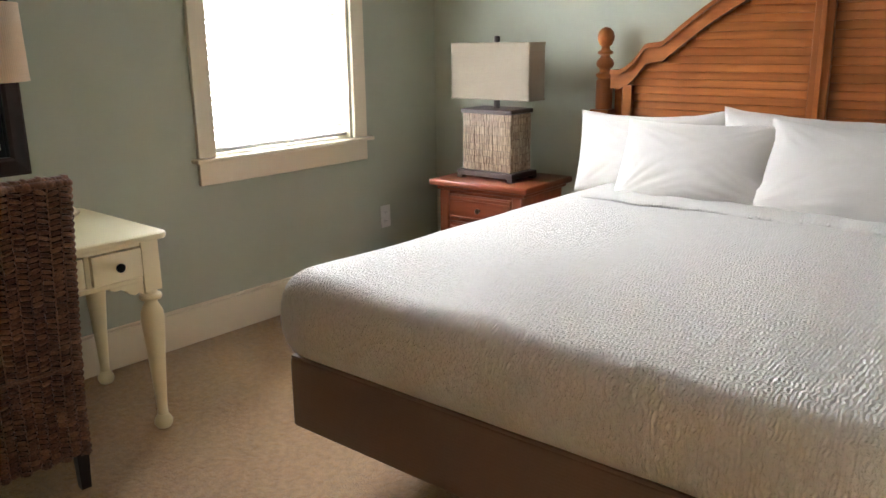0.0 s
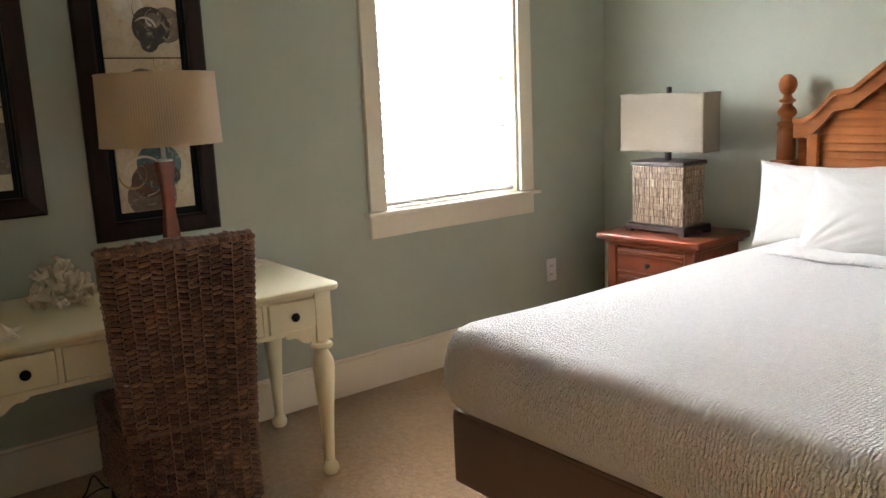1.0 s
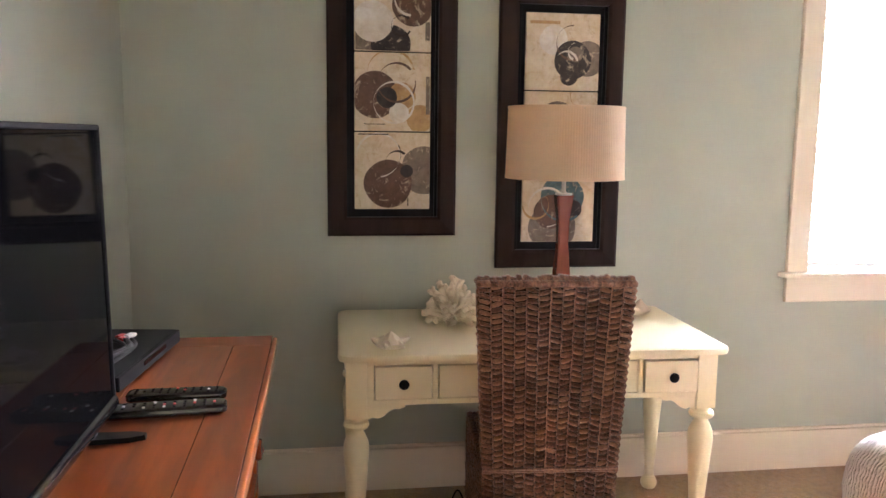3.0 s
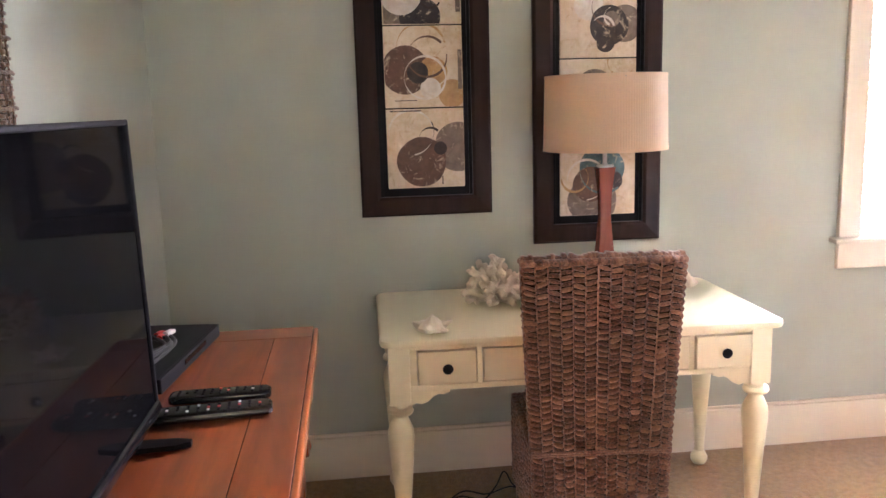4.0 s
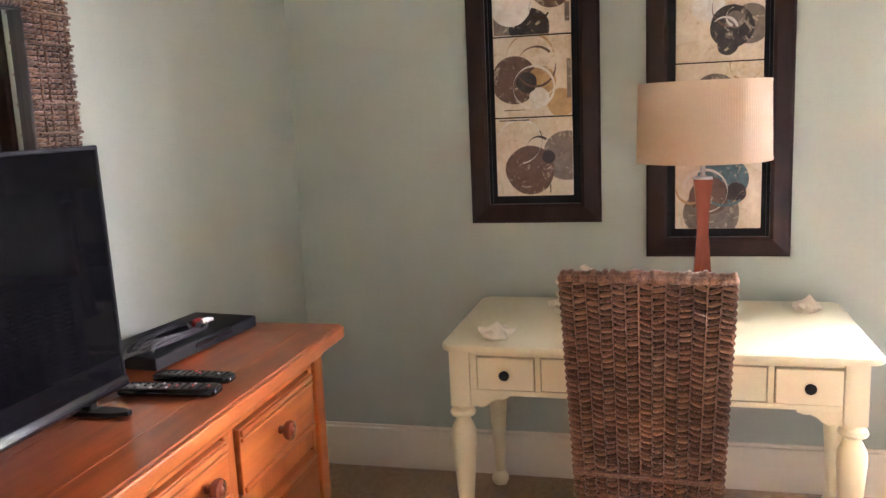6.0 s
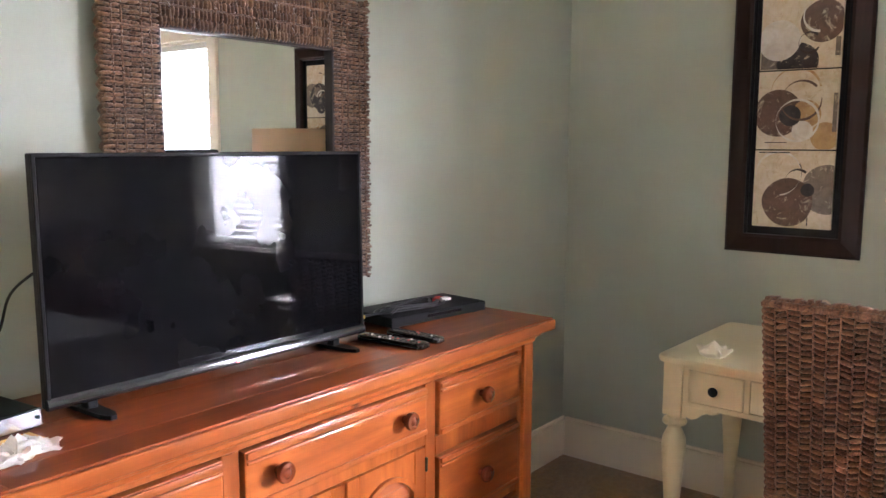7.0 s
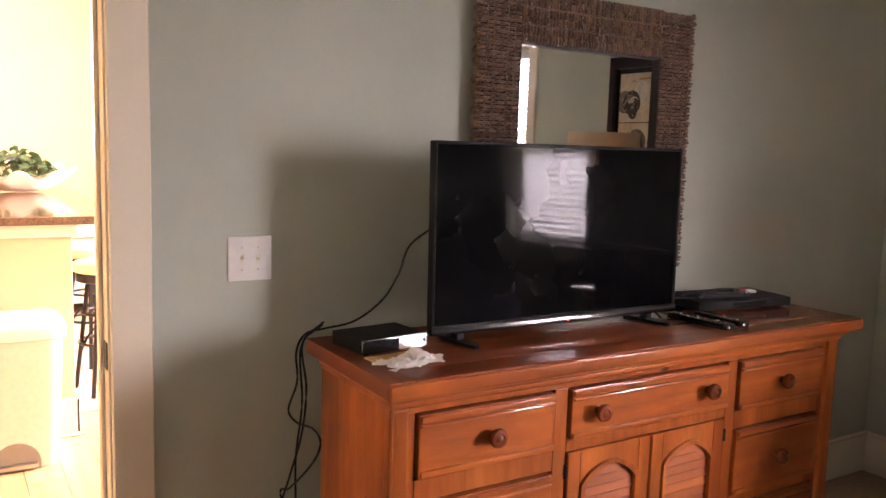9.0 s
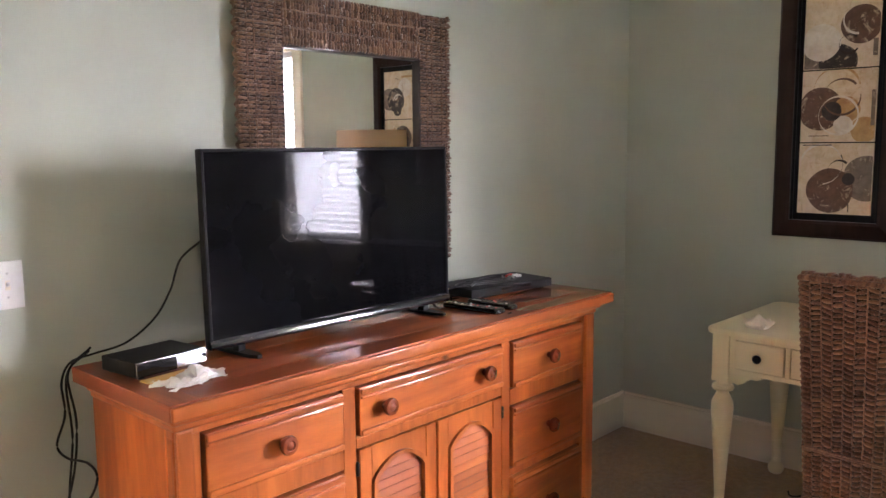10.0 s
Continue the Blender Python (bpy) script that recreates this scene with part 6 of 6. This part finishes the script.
for w, d, z, r in ((0.175, 0.130, 0.0, 0.05), (0.180, 0.135, 0.02, 0.06), (0.205, 0.155, 0.585, 0.07), (0.207, 0.157, 0.590, 0.07)):
    ring = [bm.verts.new((x, y, z)) for x, y in rounded_rect(-w, w, -d, d, r)]
    if prev:
        for i in range(len(ring)):
            bm.faces.new((prev[i], prev[(i + 1) % len(ring)], ring[(i + 1) % len(ring)], ring[i]))
    else:
        bm.faces.new(ring[::-1])
    prev = ring
bm.faces.new(prev)
part("bucket", bm, BINW, can, "", True)
bm = bmesh.new()
prev = None
for w, d, z, r in ((0.212, 0.162, 0.578, 0.075), (0.220, 0.170, 0.585, 0.08), (0.220, 0.170, 0.625, 0.08), (0.212, 0.162, 0.648, 0.075), (0.190, 0.140, 0.662, 0.07), (0.120, 0.08, 0.668, 0.05)):
    ring = [bm.verts.new((x, y, z)) for x, y in rounded_rect(-w, w, -d, d, r)]
    if prev:
        for i in range(len(ring)):
            bm.faces.new((prev[i], prev[(i + 1) % len(ring)], ring[(i + 1) % len(ring)], ring[i]))
    else:
        bm.faces.new(ring[::-1])
    prev = ring
bm.faces.new(prev)
part("lid", bm, BINW, can, "", True)
bm = bmesh.new()
prism(bm, [(-0.098, 0.0), *[(0.098 * math.cos(math.pi - math.pi * k / 14), 0.03 + 0.095 * math.sin(math.pi * k / 14)) for k in range(15)], (0.098, 0.0)], 0.128, 0.1445)
part("pedal_recess", bm, plain("grey_recess", (0.30, 0.27, 0.25), 0.6), can)
part("pedal", slab(-0.085, 0.085, 0.135, 0.165, 0.012, 0.032, 0.006, 2), STEEL, can, "steel foot pedal", True)

# bar stools


def bar_stool(m):
    st = thing("bar_stool", "dark iron bar stool with a round tan seat", "stool", m, "bar stools at the island")
    bm = bmesh.new()
    lathe(bm, [(0.15, 0.690), (0.172, 0.700), (0.180, 0.725), (0.172, 0.750), (0.13, 0.764), (0.02, 0.768)], 28)
    part("seat", bm, cloth("tan_seat", (0.60, 0.44, 0.28), 600.0), st, "round tan cushion", True)
    bm = bmesh.new()
    lathe(bm, [(0.150, 0.640), (0.160, 0.645), (0.160, 0.688), (0.150, 0.690)], 24)
    part("seat_ring", bm, IRON, st, "", True)
    bm = bmesh.new()
    lathe(bm, [(0.022, 0.36), (0.022, 0.42), (0.014, 0.425), (0.014, 0.60), (0.05, 0.64)], 14)
    for k in range(7):
        lathe(bm, [(0.017, 0.44 + k * 0.022), (0.019, 0.448 + k * 0.022), (0.017, 0.456 + k * 0.022)], 14)
    part("screw_post", bm, IRON, st, "threaded iron post", True)
    for k in range(4):
        a = radians(45 + 90 * k)
        c, s = math.cos(a), math.sin(a)
        bm = bmesh.new()
        tube(bm, [(0.105 * c, 0.105 * s, 0.645), (0.135 * c, 0.135 * s, 0.40), (0.185 * c, 0.185 * s, 0.02), (0.190 * c, 0.190 * s, 0.0)], 0.013, 8)
        leg = part("leg", bm, IRON, st, "", True)
        bm = bmesh.new()
        tube(bm, curve_points([(0.022 * c, 0.022 * s, 0.38), (0.09 * c, 0.09 * s, 0.34), (0.155 * c, 0.155 * s, 0.22)], 6), 0.008, 6)
        part("brace", bm, IRON, leg, "", True)
    bm = bmesh.new()
    for rr, zz in ((0.150, 0.29), (0.128, 0.46)):
        ring = [(rr * math.cos(2 * math.pi * i / 28), rr * math.sin(2 * math.pi * i / 28), zz) for i in range(29)]
        tube(bm, ring, 0.009, 6)
    part("foot_ring", bm, IRON, st, "", True)
    return st


stool = bar_stool(pose(2.925, -2.80, 0.011, 0, 0, 12))
copy_thing(stool, pose(2.90, -3.45, 0.011, 0, 0, 30))

# rug and sofa in the room beyond
RUG = cloth("rose_beige_rug", (0.50, 0.36, 0.28), 300.0, 0.95, 0.5)
rug = tagged(part("rug", slab(1.7, 3.12, -5.6, -2.44, 0.0, 0.010, 0.003), RUG, None), "flat rose-beige rug under the stools", "rug")
SOFA = cloth("cream_upholstery", (0.76, 0.68, 0.54), 500.0, 0.9, 0.2)
sofa = thing("sofa", "cream upholstered sofa with plump back cushions", "sofa", pose(2.35, -5.35, 0.010))
part("base", slab(-0.95, 0.95, -0.42, 0.40, 0.10, 0.42, 0.03, 3), SOFA, sofa, "", True)
part("back", slab(-0.95, 0.95, -0.62, -0.40, 0.10, 0.86, 0.05, 3), SOFA, sofa, "", True)
for sx in (-1, 1):
    part("arm", slab(*sorted((sx * 0.93, sx * 1.12)), -0.60, 0.42, 0.10, 0.62, 0.05, 3), SOFA, sofa, "", True)
    part("seat_cushion", slab(*sorted((sx * 0.01, sx * 0.92)), -0.38, 0.44, 0.425, 0.56, 0.04, 3), SOFA, sofa, "", True)
    part("back_cushion", slab(*sorted((sx * 0.01, sx * 0.92)), -0.40, -0.20, 0.565, 0.90, 0.06, 3), SOFA, sofa, "", True)
    for y in (-0.5, 0.3):
        part("foot", slab(sx * 0.9 - 0.03, sx * 0.9 + 0.03, y - 0.03, y + 0.03, 0.0, 0.11, 0.005), DARKLEG, sofa)
